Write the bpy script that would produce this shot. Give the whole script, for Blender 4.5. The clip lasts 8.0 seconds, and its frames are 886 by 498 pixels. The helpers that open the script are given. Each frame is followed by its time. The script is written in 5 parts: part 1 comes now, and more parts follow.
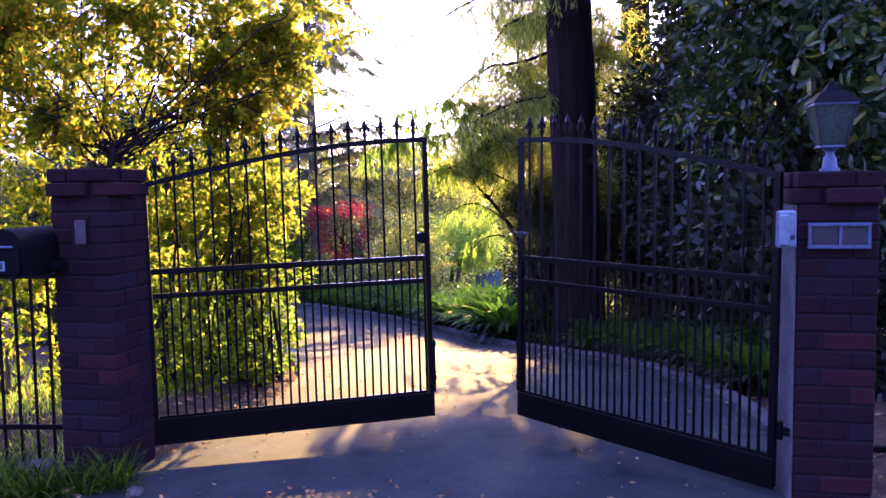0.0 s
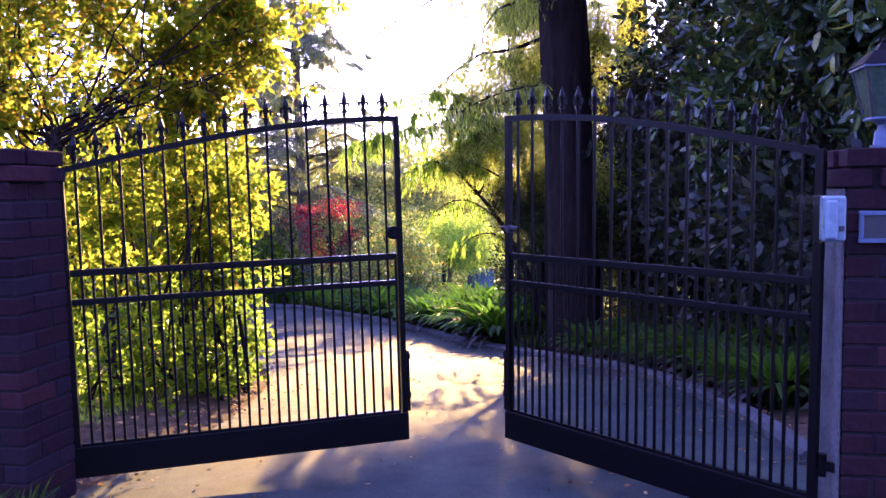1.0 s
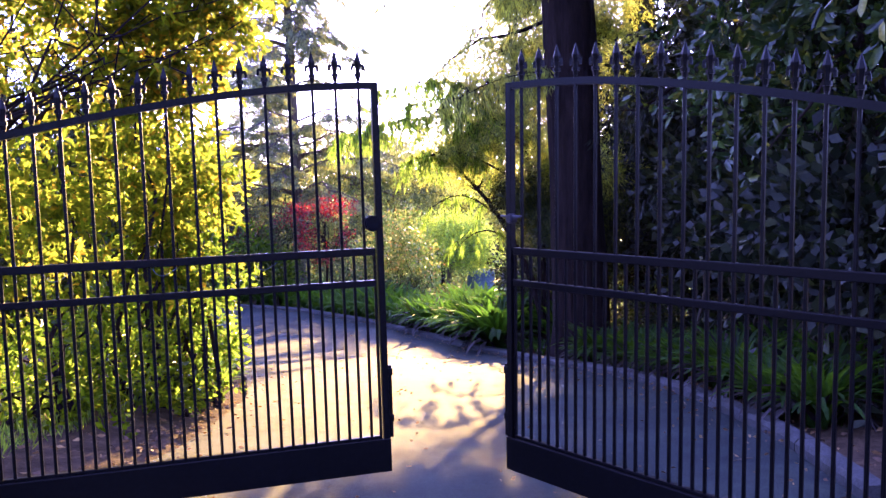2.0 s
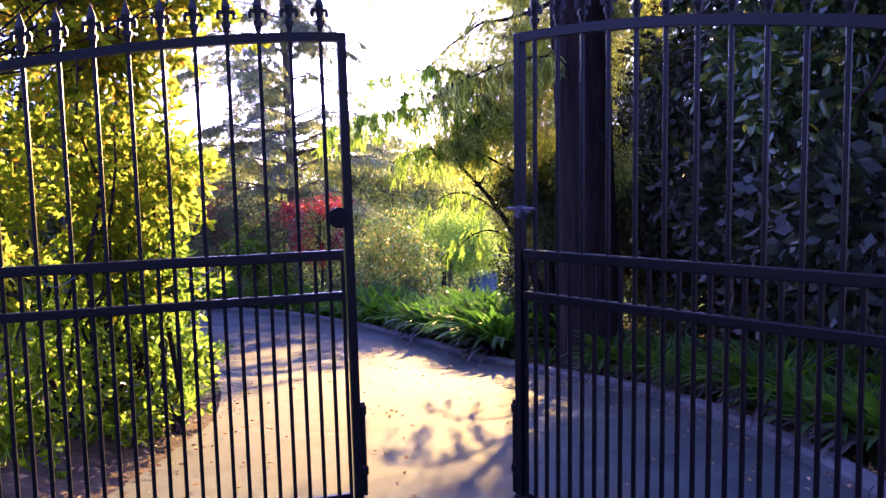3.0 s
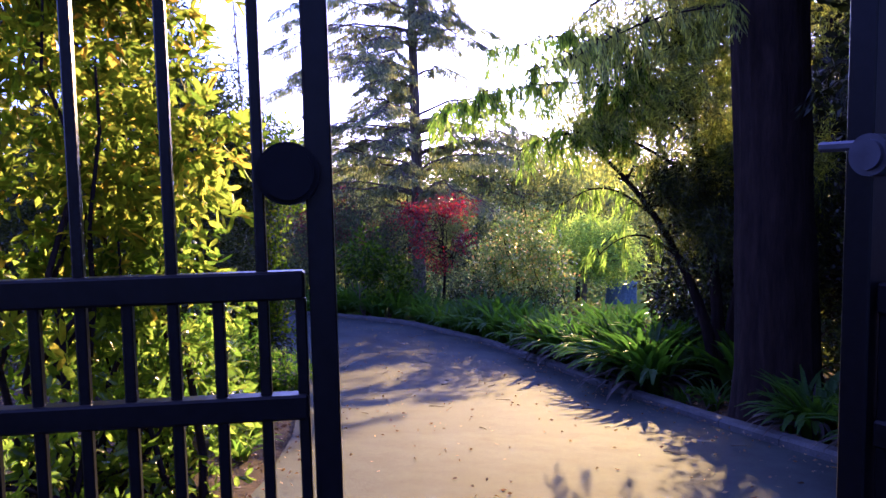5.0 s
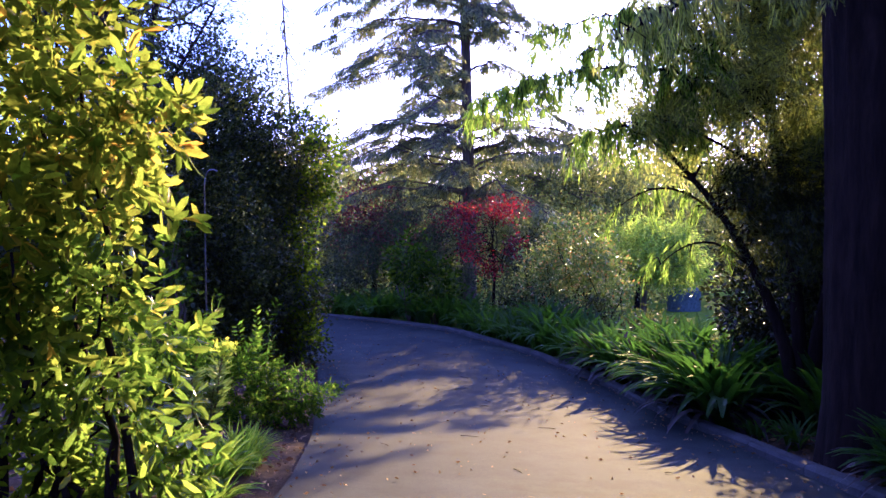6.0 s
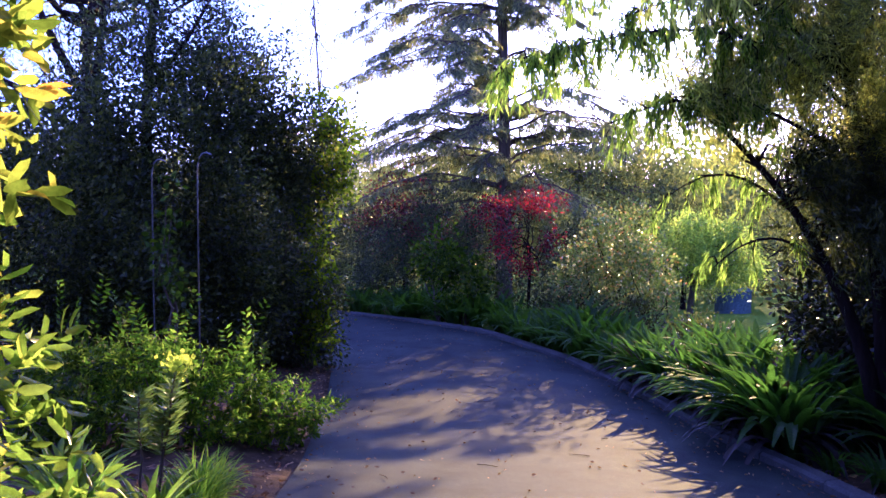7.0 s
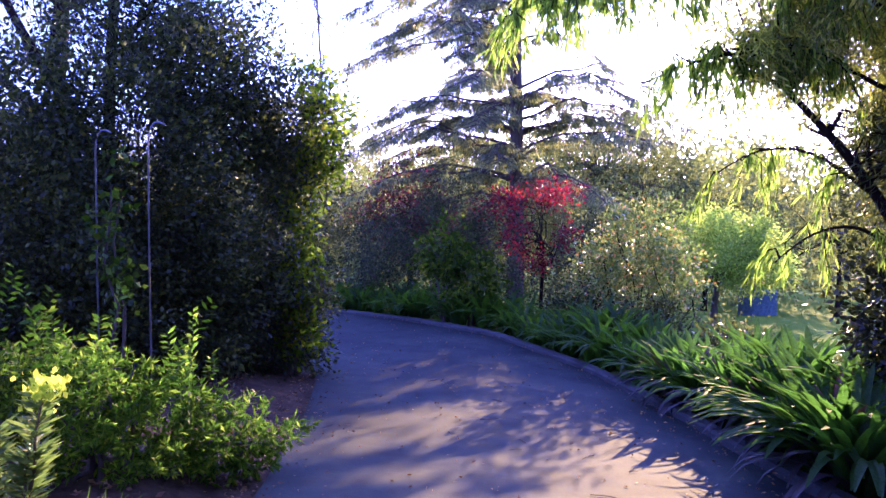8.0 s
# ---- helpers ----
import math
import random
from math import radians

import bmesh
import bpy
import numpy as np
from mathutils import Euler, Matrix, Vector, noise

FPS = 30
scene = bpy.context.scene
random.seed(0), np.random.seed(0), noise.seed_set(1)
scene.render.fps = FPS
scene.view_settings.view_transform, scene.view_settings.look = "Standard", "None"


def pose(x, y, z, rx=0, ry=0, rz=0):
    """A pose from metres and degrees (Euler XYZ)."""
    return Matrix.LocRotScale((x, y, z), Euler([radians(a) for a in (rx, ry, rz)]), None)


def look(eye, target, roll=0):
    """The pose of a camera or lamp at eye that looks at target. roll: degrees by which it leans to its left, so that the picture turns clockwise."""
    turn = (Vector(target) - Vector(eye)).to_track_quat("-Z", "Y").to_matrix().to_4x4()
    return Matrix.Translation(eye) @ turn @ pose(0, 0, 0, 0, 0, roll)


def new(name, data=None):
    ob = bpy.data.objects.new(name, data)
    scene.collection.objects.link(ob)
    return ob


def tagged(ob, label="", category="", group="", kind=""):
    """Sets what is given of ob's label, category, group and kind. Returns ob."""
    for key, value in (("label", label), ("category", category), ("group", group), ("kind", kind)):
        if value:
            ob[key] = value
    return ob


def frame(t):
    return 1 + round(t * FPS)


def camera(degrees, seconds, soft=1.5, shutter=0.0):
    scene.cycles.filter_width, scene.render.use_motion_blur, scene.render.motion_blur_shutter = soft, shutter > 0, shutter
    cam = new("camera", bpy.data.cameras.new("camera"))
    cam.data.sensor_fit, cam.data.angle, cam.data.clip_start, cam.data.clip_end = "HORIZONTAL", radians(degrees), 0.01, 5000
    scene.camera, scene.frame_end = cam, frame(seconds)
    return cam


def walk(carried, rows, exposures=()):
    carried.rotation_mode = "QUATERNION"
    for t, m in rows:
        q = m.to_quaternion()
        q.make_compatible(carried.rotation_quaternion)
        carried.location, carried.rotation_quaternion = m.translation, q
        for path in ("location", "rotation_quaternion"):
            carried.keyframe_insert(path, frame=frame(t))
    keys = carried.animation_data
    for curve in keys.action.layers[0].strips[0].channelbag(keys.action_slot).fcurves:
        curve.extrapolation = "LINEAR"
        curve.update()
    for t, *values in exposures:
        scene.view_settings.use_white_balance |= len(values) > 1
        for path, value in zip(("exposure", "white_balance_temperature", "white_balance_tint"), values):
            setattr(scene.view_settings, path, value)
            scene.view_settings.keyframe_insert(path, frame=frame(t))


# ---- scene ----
cam = camera(58.5, 8.0, soft=1.5)
PATH = [
    (0, (0.4, -0.288, 1.64), (0.284, 1.703, 1.489), -0.8),
    (0.5, (0.414, 0.029, 1.599), (0.308, 2.02, 1.448), -0.8),
    (1, (0.464, 0.419, 1.567), (0.363, 2.411, 1.416), -0.9),
    (1.5, (0.479, 0.775, 1.519), (0.379, 2.766, 1.369), -1.0),
    (3, (0.485, 1.994, 1.421), (0.377, 3.985, 1.274), -1.0),
    (3.5, (0.458, 2.467, 1.383), (0.331, 4.457, 1.238), -0.9),
    (4, (0.425, 2.964, 1.33), (0.191, 4.945, 1.191), -0.9),
    (4.5, (0.376, 3.412, 1.306), (0.027, 5.375, 1.176), -1.0),
    (5.8, (0.339, 4.65, 1.302), (-0.217, 6.566, 1.172), -0.2),
    (6, (0.331, 4.853, 1.297), (-0.251, 6.762, 1.17), -0.3),
    (6.5, (0.276, 5.356, 1.267), (-0.333, 7.256, 1.135), -0.2),
    (7, (0.211, 5.9, 1.219), (-0.469, 7.775, 1.083), 0.0),
    (7.5, (0.093, 6.462, 1.155), (-0.591, 8.336, 1.017), 0.2),
    (8, (-0.088, 7.107, 1.07), (-0.798, 8.972, 0.929), 0.4),
]
walk_rows = [(t, look(eye, target, roll)) for t, eye, target, roll in PATH]
EXPOSURES = [(0.0, 2.98, 5450, 82), (1.5, 3.36, 5400, 79), (3.5, 2.98, 5350, 75), (4.5, 2.57, 5100, 73), (6.0, 2.08, 4800, 74), (7.0, 2.18, 4800, 78), (8.0, 2.68, 4800, 88)]
walk(cam, walk_rows, EXPOSURES)

# ---- world and sun ----
SUN_EL, SUN_AZ = 12.2, 0.1
world = bpy.data.worlds.new("world")
scene.world = world
world.use_nodes = True
wn = world.node_tree
sky = wn.nodes.new("ShaderNodeTexSky")
sky.sky_type = "NISHITA"
sky.sun_disc = False
sky.sun_elevation = radians(SUN_EL)
sky.sun_rotation = radians(SUN_AZ)
sky.air_density, sky.dust_density, sky.ozone_density = 1.0, 2.3, 6.5
# an even pale tint added over the blue to whiten the sky
veil = wn.nodes.new("ShaderNodeMix")
veil.data_type = "RGBA"
veil.inputs[0].default_value = 0.22
veil.inputs[7].default_value = (3.6, 3.9, 5.3, 1)
wn.links.new(sky.outputs[0], veil.inputs[6])
wn.links.new(veil.outputs[2], wn.nodes["Background"].inputs[0])
wn.nodes["Background"].inputs[1].default_value = 0.135
sun_data = bpy.data.lights.new("sun", "SUN")
sun_data.energy, sun_data.angle, sun_data.color = 3.8, radians(0.5), (1.0, 0.73, 0.11)
sun = new("sun", sun_data)
sun.matrix_world = look((0, 0, 30), (0 - math.sin(radians(SUN_AZ)) * 10, -10, 30 - 10 * math.tan(radians(SUN_EL))))

# ---- materials ----


def material(name):
    m = bpy.data.materials.new(name)
    m.use_nodes = True
    return m, m.node_tree, m.node_tree.nodes["Principled BSDF"]


def node(tree, kind, **values):
    n = tree.nodes.new(kind)
    for key, value in values.items():
        n.inputs[key.replace("_", " ")].default_value = value
    return n


def ramp(tree, source, stops):
    r = tree.nodes.new("ShaderNodeValToRGB")
    el = r.color_ramp.elements
    while len(el) < len(stops):
        el.new(0.5)
    for e, (p, c) in zip(el, stops):
        e.position, e.color = p, (*c, 1)
    tree.links.new(source, r.inputs[0])
    return r.outputs[0]


def mix(tree, a, b, factor, mode="MIX"):
    n = tree.nodes.new("ShaderNodeMix")
    n.data_type, n.blend_type = "RGBA", mode
    for socket, value in ((n.inputs[0], factor), (n.inputs[6], a), (n.inputs[7], b)):
        if isinstance(value, bpy.types.NodeSocket):
            tree.links.new(value, socket)
        else:
            socket.default_value = (*value, 1) if isinstance(value, tuple) else value
    return n.outputs[2]


def coords(tree, space="Object"):
    return tree.nodes.new("ShaderNodeTexCoord").outputs[space]


def world_pos(tree):
    return tree.nodes.new("ShaderNodeNewGeometry").outputs["Position"]


def noise_tex(tree, scale, where, detail=4.0, rough=0.6):
    n = node(tree, "ShaderNodeTexNoise", Scale=scale, Detail=detail, Roughness=rough)
    tree.links.new(where, n.inputs["Vector"])
    return n.outputs[0]


def bump(tree, bsdf, height, strength, distance):
    b = node(tree, "ShaderNodeBump", Strength=strength, Distance=distance)
    tree.links.new(height, b.inputs["Height"])
    tree.links.new(b.outputs[0], bsdf.inputs["Normal"])


def mottled(name, stops, scale, fine, rough=0.85, relief=0.4, depth=0.01, space=None, metallic=0.0, spec=0.15):
    """A surface of two scales of stain and grain."""
    m, tree, bsdf = material(name)
    where = coords(tree) if space is None else world_pos(tree)
    broad = ramp(tree, noise_tex(tree, scale, where, 5), stops)
    grain = noise_tex(tree, fine, where, 6, 0.7)
    colour = mix(tree, broad, ramp(tree, grain, [(0.3, (0.55, 0.55, 0.55)), (0.7, (1.35, 1.35, 1.35))]), 1.0, "MULTIPLY")
    tree.links.new(colour, bsdf.inputs["Base Color"])
    bsdf.inputs["Roughness"].default_value, bsdf.inputs["Metallic"].default_value = rough, metallic
    bsdf.inputs["Specular IOR Level"].default_value = spec
    bump(tree, bsdf, grain, relief, depth)
    return m


def leaf_material(name, stops, through_light, gloss=0.4, share=0.5, spec=0.5):
    """A leaf: colour by leaf, light passing through it, a waxy face."""
    m, tree, bsdf = material(name)
    geo = tree.nodes.new("ShaderNodeNewGeometry")
    colour = ramp(tree, geo.outputs["Random Per Island"], stops)
    patch = noise_tex(tree, 1.1, geo.outputs["Position"], 2)
    colour = mix(tree, colour, ramp(tree, patch, [(0.3, (0.6, 0.62, 0.6)), (0.7, (1.3, 1.25, 1.2))]), 1.0, "MULTIPLY")
    vein = noise_tex(tree, 45.0, geo.outputs["Position"], 3)
    colour = mix(tree, colour, ramp(tree, vein, [(0.3, (0.68, 0.7, 0.66)), (0.7, (1.25, 1.22, 1.2))]), 1.0, "MULTIPLY")
    tree.links.new(colour, bsdf.inputs["Base Color"])
    bump(tree, bsdf, vein, 0.25, 0.004)
    bsdf.inputs["Roughness"].default_value = gloss
    bsdf.inputs["Specular IOR Level"].default_value = spec
    lucent = tree.nodes.new("ShaderNodeBsdfTranslucent")
    tree.links.new(mix(tree, colour, through_light, 1.0, "MULTIPLY"), lucent.inputs[0])
    blend = node(tree, "ShaderNodeMixShader", Fac=share)
    tree.links.new(bsdf.outputs[0], blend.inputs[1])
    tree.links.new(lucent.outputs[0], blend.inputs[2])
    tree.links.new(blend.outputs[0], tree.nodes["Material Output"].inputs[0])
    return m


def plain(name, colour, rough=0.5, metallic=0.0, wear=0.25, scale=30):
    m, tree, bsdf = material(name)
    n = noise_tex(tree, scale, coords(tree), 5)
    tree.links.new(ramp(tree, n, [(0.3, tuple(c * (1 - wear) for c in colour)), (0.7, tuple(min(1, c * (1 + wear)) for c in colour))]), bsdf.inputs["Base Color"])
    bsdf.inputs["Roughness"].default_value, bsdf.inputs["Metallic"].default_value = rough, metallic
    bump(tree, bsdf, n, 0.15, 0.002)
    return m


def glass(name, colour=(1, 1, 1), rough=0.02):
    m, tree, bsdf = material(name)
    bsdf.inputs["Base Color"].default_value = (*colour, 1)
    bsdf.inputs["Transmission Weight"].default_value = 1.0
    bsdf.inputs["Roughness"].default_value = rough
    bsdf.inputs["IOR"].default_value = 1.3
    return m


def road_material():
    m, tree, bsdf = material("driveway_concrete")
    p = world_pos(tree)
    broad = ramp(tree, noise_tex(tree, 0.7, p, 5), [(0.3, (0.0185, 0.0275, 0.0305)), (0.55, (0.03, 0.0425, 0.0435)), (0.75, (0.05, 0.065, 0.053))])
    stain = ramp(tree, noise_tex(tree, 3.0, p, 6, 0.7), [(0.3, (0.55, 0.53, 0.52)), (0.48, (0.9, 0.88, 0.84)), (0.65, (1.2, 1.14, 1.02))])
    grain = noise_tex(tree, 90.0, p, 3, 0.8)
    speck = ramp(tree, grain, [(0.3, (0.6, 0.6, 0.6)), (0.5, (1, 1, 1)), (0.72, (1.5, 1.45, 1.35))])
    colour = mix(tree, mix(tree, broad, stain, 1.0, "MULTIPLY"), speck, 1.0, "MULTIPLY")
    tree.links.new(colour, bsdf.inputs["Base Color"])
    bsdf.inputs["Roughness"].default_value = 0.85
    bsdf.inputs["Specular IOR Level"].default_value = 0.12
    bump(tree, bsdf, grain, 0.35, 0.006)
    return m


def ground_material():
    """Soil and leaf litter in the beds, grass on the lawns."""
    m, tree, bsdf = material("soil_and_grass")
    p = world_pos(tree)
    soil = ramp(tree, noise_tex(tree, 6.0, p, 6, 0.75), [(0.3, (0.03, 0.022, 0.016)), (0.55, (0.08, 0.055, 0.035)), (0.75, (0.17, 0.11, 0.06))])
    grass = ramp(tree, noise_tex(tree, 14.0, p, 5, 0.7), [(0.3, (0.05, 0.115, 0.01)), (0.7, (0.13, 0.24, 0.018))])
    xyz = tree.nodes.new("ShaderNodeSeparateXYZ")
    tree.links.new(p, xyz.inputs[0])
    far = node(tree, "ShaderNodeMapRange", From_Min=15.5, From_Max=20.0)
    tree.links.new(xyz.outputs[1], far.inputs[0])
    tree.links.new(mix(tree, soil, grass, far.outputs[0]), bsdf.inputs["Base Color"])
    bsdf.inputs["Roughness"].default_value = 1.0
    bsdf.inputs["Specular IOR Level"].default_value = 0.05
    bump(tree, bsdf, noise_tex(tree, 25.0, p, 5, 0.7), 0.7, 0.03)
    return m


def bark_material(name, dark, light):
    m, tree, bsdf = material(name)
    where = coords(tree)
    stretch = tree.nodes.new("ShaderNodeMapping")
    stretch.inputs["Scale"].default_value = (14, 14, 2.2)
    tree.links.new(where, stretch.inputs[0])
    n = noise_tex(tree, 1.0, stretch.outputs[0], 6, 0.7)
    tree.links.new(ramp(tree, n, [(0.3, dark), (0.7, light)]), bsdf.inputs["Base Color"])
    bsdf.inputs["Roughness"].default_value = 0.95
    bsdf.inputs["Specular IOR Level"].default_value = 0.1
    bump(tree, bsdf, n, 1.0, 0.03)
    return m


def brick_material():
    m, tree, bsdf = material("brick")
    info = tree.nodes.new("ShaderNodeObjectInfo")
    base = ramp(tree, info.outputs["Random"], [(0.0, (0.018, 0.009, 0.014)), (0.4, (0.026, 0.010, 0.013)), (0.85, (0.02, 0.013, 0.02)), (1.0, (0.05, 0.014, 0.017))])
    n = noise_tex(tree, 40.0, coords(tree), 6, 0.75)
    tree.links.new(mix(tree, base, ramp(tree, n, [(0.3, (0.65, 0.65, 0.65)), (0.7, (1.3, 1.28, 1.25))]), 1.0, "MULTIPLY"), bsdf.inputs["Base Color"])
    bsdf.inputs["Roughness"].default_value = 0.9
    bsdf.inputs["Specular IOR Level"].default_value = 0.12
    bump(tree, bsdf, n, 0.6, 0.004)
    return m


ROAD, GROUND, BRICK = road_material(), ground_material(), brick_material()
MORTAR = mottled("mortar", [(0.3, (0.013, 0.010, 0.013)), (0.7, (0.022, 0.018, 0.022))], 8, 120)
KERB = mottled("kerb_concrete", [(0.3, (0.045, 0.047, 0.05)), (0.7, (0.085, 0.088, 0.088))], 3, 70, space="world")
IRON = plain("black_iron_paint", (0.003, 0.0026, 0.0035), 0.36, 0.0, 0.4, 60)
STEEL = plain("lock_steel", (0.06, 0.06, 0.075), 0.35, 0.7)
BLACK_TIN = plain("black_tin", (0.003, 0.003, 0.004), 0.7, 0.0)
BLACK_TIN.node_tree.nodes["Principled BSDF"].inputs["Specular IOR Level"].default_value = 0.1
PALE_METAL = plain("pale_painted_metal", (0.085, 0.12, 0.2), 0.4, 0.1)
DARK_METAL = plain("weathered_dark_metal", (0.025, 0.025, 0.035), 0.45, 0.2)
WHITE_PLASTIC = plain("white_plastic", (0.16, 0.24, 0.3), 0.35)
IRON.node_tree.nodes["Principled BSDF"].inputs["Specular IOR Level"].default_value = 0.14
DARK_SLOT = plain("dark_slot", (0.03, 0.03, 0.035), 0.5)
NUMBER = plain("number_enamel", (0.06, 0.05, 0.05), 0.5)
LANTERN_GLASS = leaf_material("frosted_lantern_glass", [(0.0, (0.12, 0.2, 0.17)), (1.0, (0.14, 0.22, 0.18))], (1.5, 1.6, 1.4), 0.2, 0.45)
CLEAR = glass("clear_plastic", (0.95, 0.97, 1.0), 0.05)
BARK_DARK = bark_material("bark_dark", (0.007, 0.005, 0.005), (0.03, 0.019, 0.016))
BARK_GREY = bark_material("bark_grey", (0.04, 0.033, 0.028), (0.16, 0.13, 0.10))
POLE = plain("galvanised_pole", (0.16, 0.155, 0.17), 0.35, 0.6)
STONE = mottled("fieldstone", [(0.3, (0.05, 0.045, 0.042)), (0.7, (0.12, 0.105, 0.095))], 4, 40)
TANK = mottled("blue_grey_tank", [(0.3, (0.06, 0.1, 0.115)), (0.7, (0.1, 0.145, 0.16))], 1, 12)

LEAF_YELLOW = leaf_material("yellow_green_leaf", [(0, (0.03864, 0.06808, 0.00092)), (0.35, (0.069, 0.09936, 0.00092)), (0.75, (0.103, 0.127, 0.00138)), (0.94, (0.1518, 0.1454, 0.00138)), (1, (0.23, 0.138, 0.00184))], (3.3, 3.3, 0.05), 0.45, 0.76, 0.1)
LEAF_GLOSSY = leaf_material("glossy_green_leaf", [(0, (0.0308, 0.0616, 0.00264)), (0.6, (0.0704, 0.1188, 0.00352)), (0.95, (0.1232, 0.176, 0.00528)), (1, (0.2464, 0.2288, 0.0088))], (3.2, 3.3, 0.1), 0.25, 0.66, 0.45)
LEAF_BRONZE = leaf_material("bronze_green_leaf", [(0.0, (0.045, 0.07, 0.003)), (0.45, (0.085, 0.12, 0.003)), (0.85, (0.14, 0.145, 0.004)), (1.0, (0.25, 0.14, 0.005))], (3.2, 3.1, 0.1), 0.45, 0.72, 0.2)
LEAF_MAGNOLIA = leaf_material("dark_glossy_leaf", [(0, (0.01681, 0.04203, 0.01681)), (0.6, (0.04203, 0.08403, 0.02802)), (0.93, (0.07003, 0.1261, 0.02802)), (1, (0.2802, 0.2802, 0.04203))], (1.6, 1.6, 0.7), 0.16, 0.25, 0.6)
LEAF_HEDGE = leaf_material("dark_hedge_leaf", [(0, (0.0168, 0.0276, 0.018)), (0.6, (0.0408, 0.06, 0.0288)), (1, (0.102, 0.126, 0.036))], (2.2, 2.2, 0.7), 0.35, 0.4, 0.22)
# near-black so that the shade on the right side sits in the colour
LEAF_THICKET = leaf_material("shade_darkened_leaf", [(0, (0.0072, 0.012, 0.0084)), (0.7, (0.0144, 0.024, 0.0132)), (1, (0.036, 0.048, 0.0168))], (1.8, 1.8, 0.7), 0.4, 0.3, 0.35)
LEAF_LOW = leaf_material("mid_green_leaf", [(0, (0.01008, 0.0318, 0.00336)), (0.6, (0.03192, 0.07716, 0.00588)), (1, (0.1008, 0.1723, 0.01008))], (2.4, 2.4, 0.4), 0.5, 0.42, 0.15)
LEAF_STRAP = leaf_material("strap_leaf", [(0, (0.011, 0.036, 0.017)), (0.6, (0.026, 0.072, 0.022)), (0.9, (0.07, 0.14, 0.02)), (1, (0.125, 0.2, 0.022))], (3.0, 3.2, 0.25), 0.6, 0.5, 0.14)
LEAF_CEDAR = leaf_material("cedar_needle", [(0, (0.0681, 0.09852, 0.0681)), (0.6, (0.1439, 0.1894, 0.1061)), (1, (0.2878, 0.3182, 0.1363))], (2.4, 2.3, 0.9), 0.5, 0.45)
LEAF_WEEP = leaf_material("weeping_needle", [(0, (0.08424, 0.1236, 0.06365)), (0.6, (0.1966, 0.2584, 0.08986)), (1, (0.4306, 0.5054, 0.1217))], (2.8, 2.6, 0.6), 0.5, 0.6)
LEAF_TIP = leaf_material("fresh_hanging_leaf", [(0, (0.039, 0.07722, 0.026)), (0.5, (0.1105, 0.2106, 0.039)), (1, (0.234, 0.3791, 0.052))], (2.7, 2.6, 0.3), 0.5, 0.58, 0.15)
LEAF_FERN = leaf_material("ferny_shoot_leaf", [(0, (0.02194, 0.06413, 0.003375)), (0.6, (0.05063, 0.1266, 0.005062)), (1, (0.1316, 0.2194, 0.008438))], (2.6, 2.6, 0.2), 0.5, 0.58, 0.12)
LEAF_MIXED = leaf_material("mixed_evergreen_leaf", [(0, (0.0184, 0.0299, 0.023)), (0.6, (0.0391, 0.0598, 0.0368)), (1, (0.092, 0.1207, 0.05175))], (2.2, 2.2, 0.9), 0.5, 0.4, 0.2)
LEAF_RED = leaf_material("red_maple_leaf", [(0, (0.062, 0.008, 0.014)), (0.6, (0.16, 0.014, 0.022)), (1, (0.32, 0.04, 0.024))], (1.7, 1.2, 1.2), 0.4, 0.5, 0.3)
LEAF_DARKRED = leaf_material("dull_red_leaf", [(0, (0.056, 0.0224, 0.02464)), (0.6, (0.1344, 0.0224, 0.028)), (1, (0.224, 0.0448, 0.0336))], (1.6, 1.2, 1.2), 0.45, 0.35)
# the palest stop colours whole leaves as white glints; russet is leaf colour
LEAF_GLINTING = leaf_material("glinting_camellia_leaf", [(0, (0.04375, 0.0875, 0.0275)), (0.6, (0.125, 0.2, 0.05)), (0.86, (0.225, 0.2625, 0.075)), (0.91, (0.425, 0.175, 0.075)), (0.95, (0.275, 0.275, 0.0875)), (1, (0.45, 0.425, 0.325))], (2.0, 2.1, 0.9), 0.3, 0.4, 0.5)
LEAF_LIME = leaf_material("lime_green_leaf", [(0, (0.1075, 0.1955, 0.0391)), (0.6, (0.1955, 0.3226, 0.05865)), (1, (0.3519, 0.4496, 0.07331))], (2.2, 2.2, 0.8), 0.5, 0.5, 0.3)
LEAF_WOODS = leaf_material("far_woods_leaf", [(0, (0.05265, 0.07605, 0.03978)), (0.6, (0.09945, 0.131, 0.0585)), (1, (0.1755, 0.1989, 0.0702))], (2.2, 2.2, 0.9), 0.7, 0.5, 0.1)
LEAF_GREYGREEN = leaf_material("euphorbia_leaf", [(0.0, (0.06, 0.11, 0.045)), (1.0, (0.13, 0.19, 0.07))], (1.8, 2.0, 0.7), 0.4, 0.45)
FLOWER_YELLOW = leaf_material("yellow_flower", [(0, (0.442, 0.6188, 0.00884)), (1, (0.7072, 0.8177, 0.01326))], (1.5, 1.4, 0.3), 0.6, 0.4, 0.1)
LEAF_FRESH = leaf_material("fresh_strap_leaf", [(0.0, (0.04, 0.1, 0.006)), (0.6, (0.085, 0.17, 0.008)), (1.0, (0.15, 0.23, 0.012))], (2.8, 2.8, 0.2), 0.35, 0.6, 0.3)
# dark strap leaves whose colour stands for shade under the clumps
LEAF_UNDERSIDE = leaf_material("shaded_underside_strap_leaf", [(0.0, (0.012, 0.012, 0.014)), (0.7, (0.035, 0.028, 0.03)), (1.0, (0.11, 0.085, 0.07))], (1.4, 1.2, 1.0), 0.4, 0.25, 0.3)
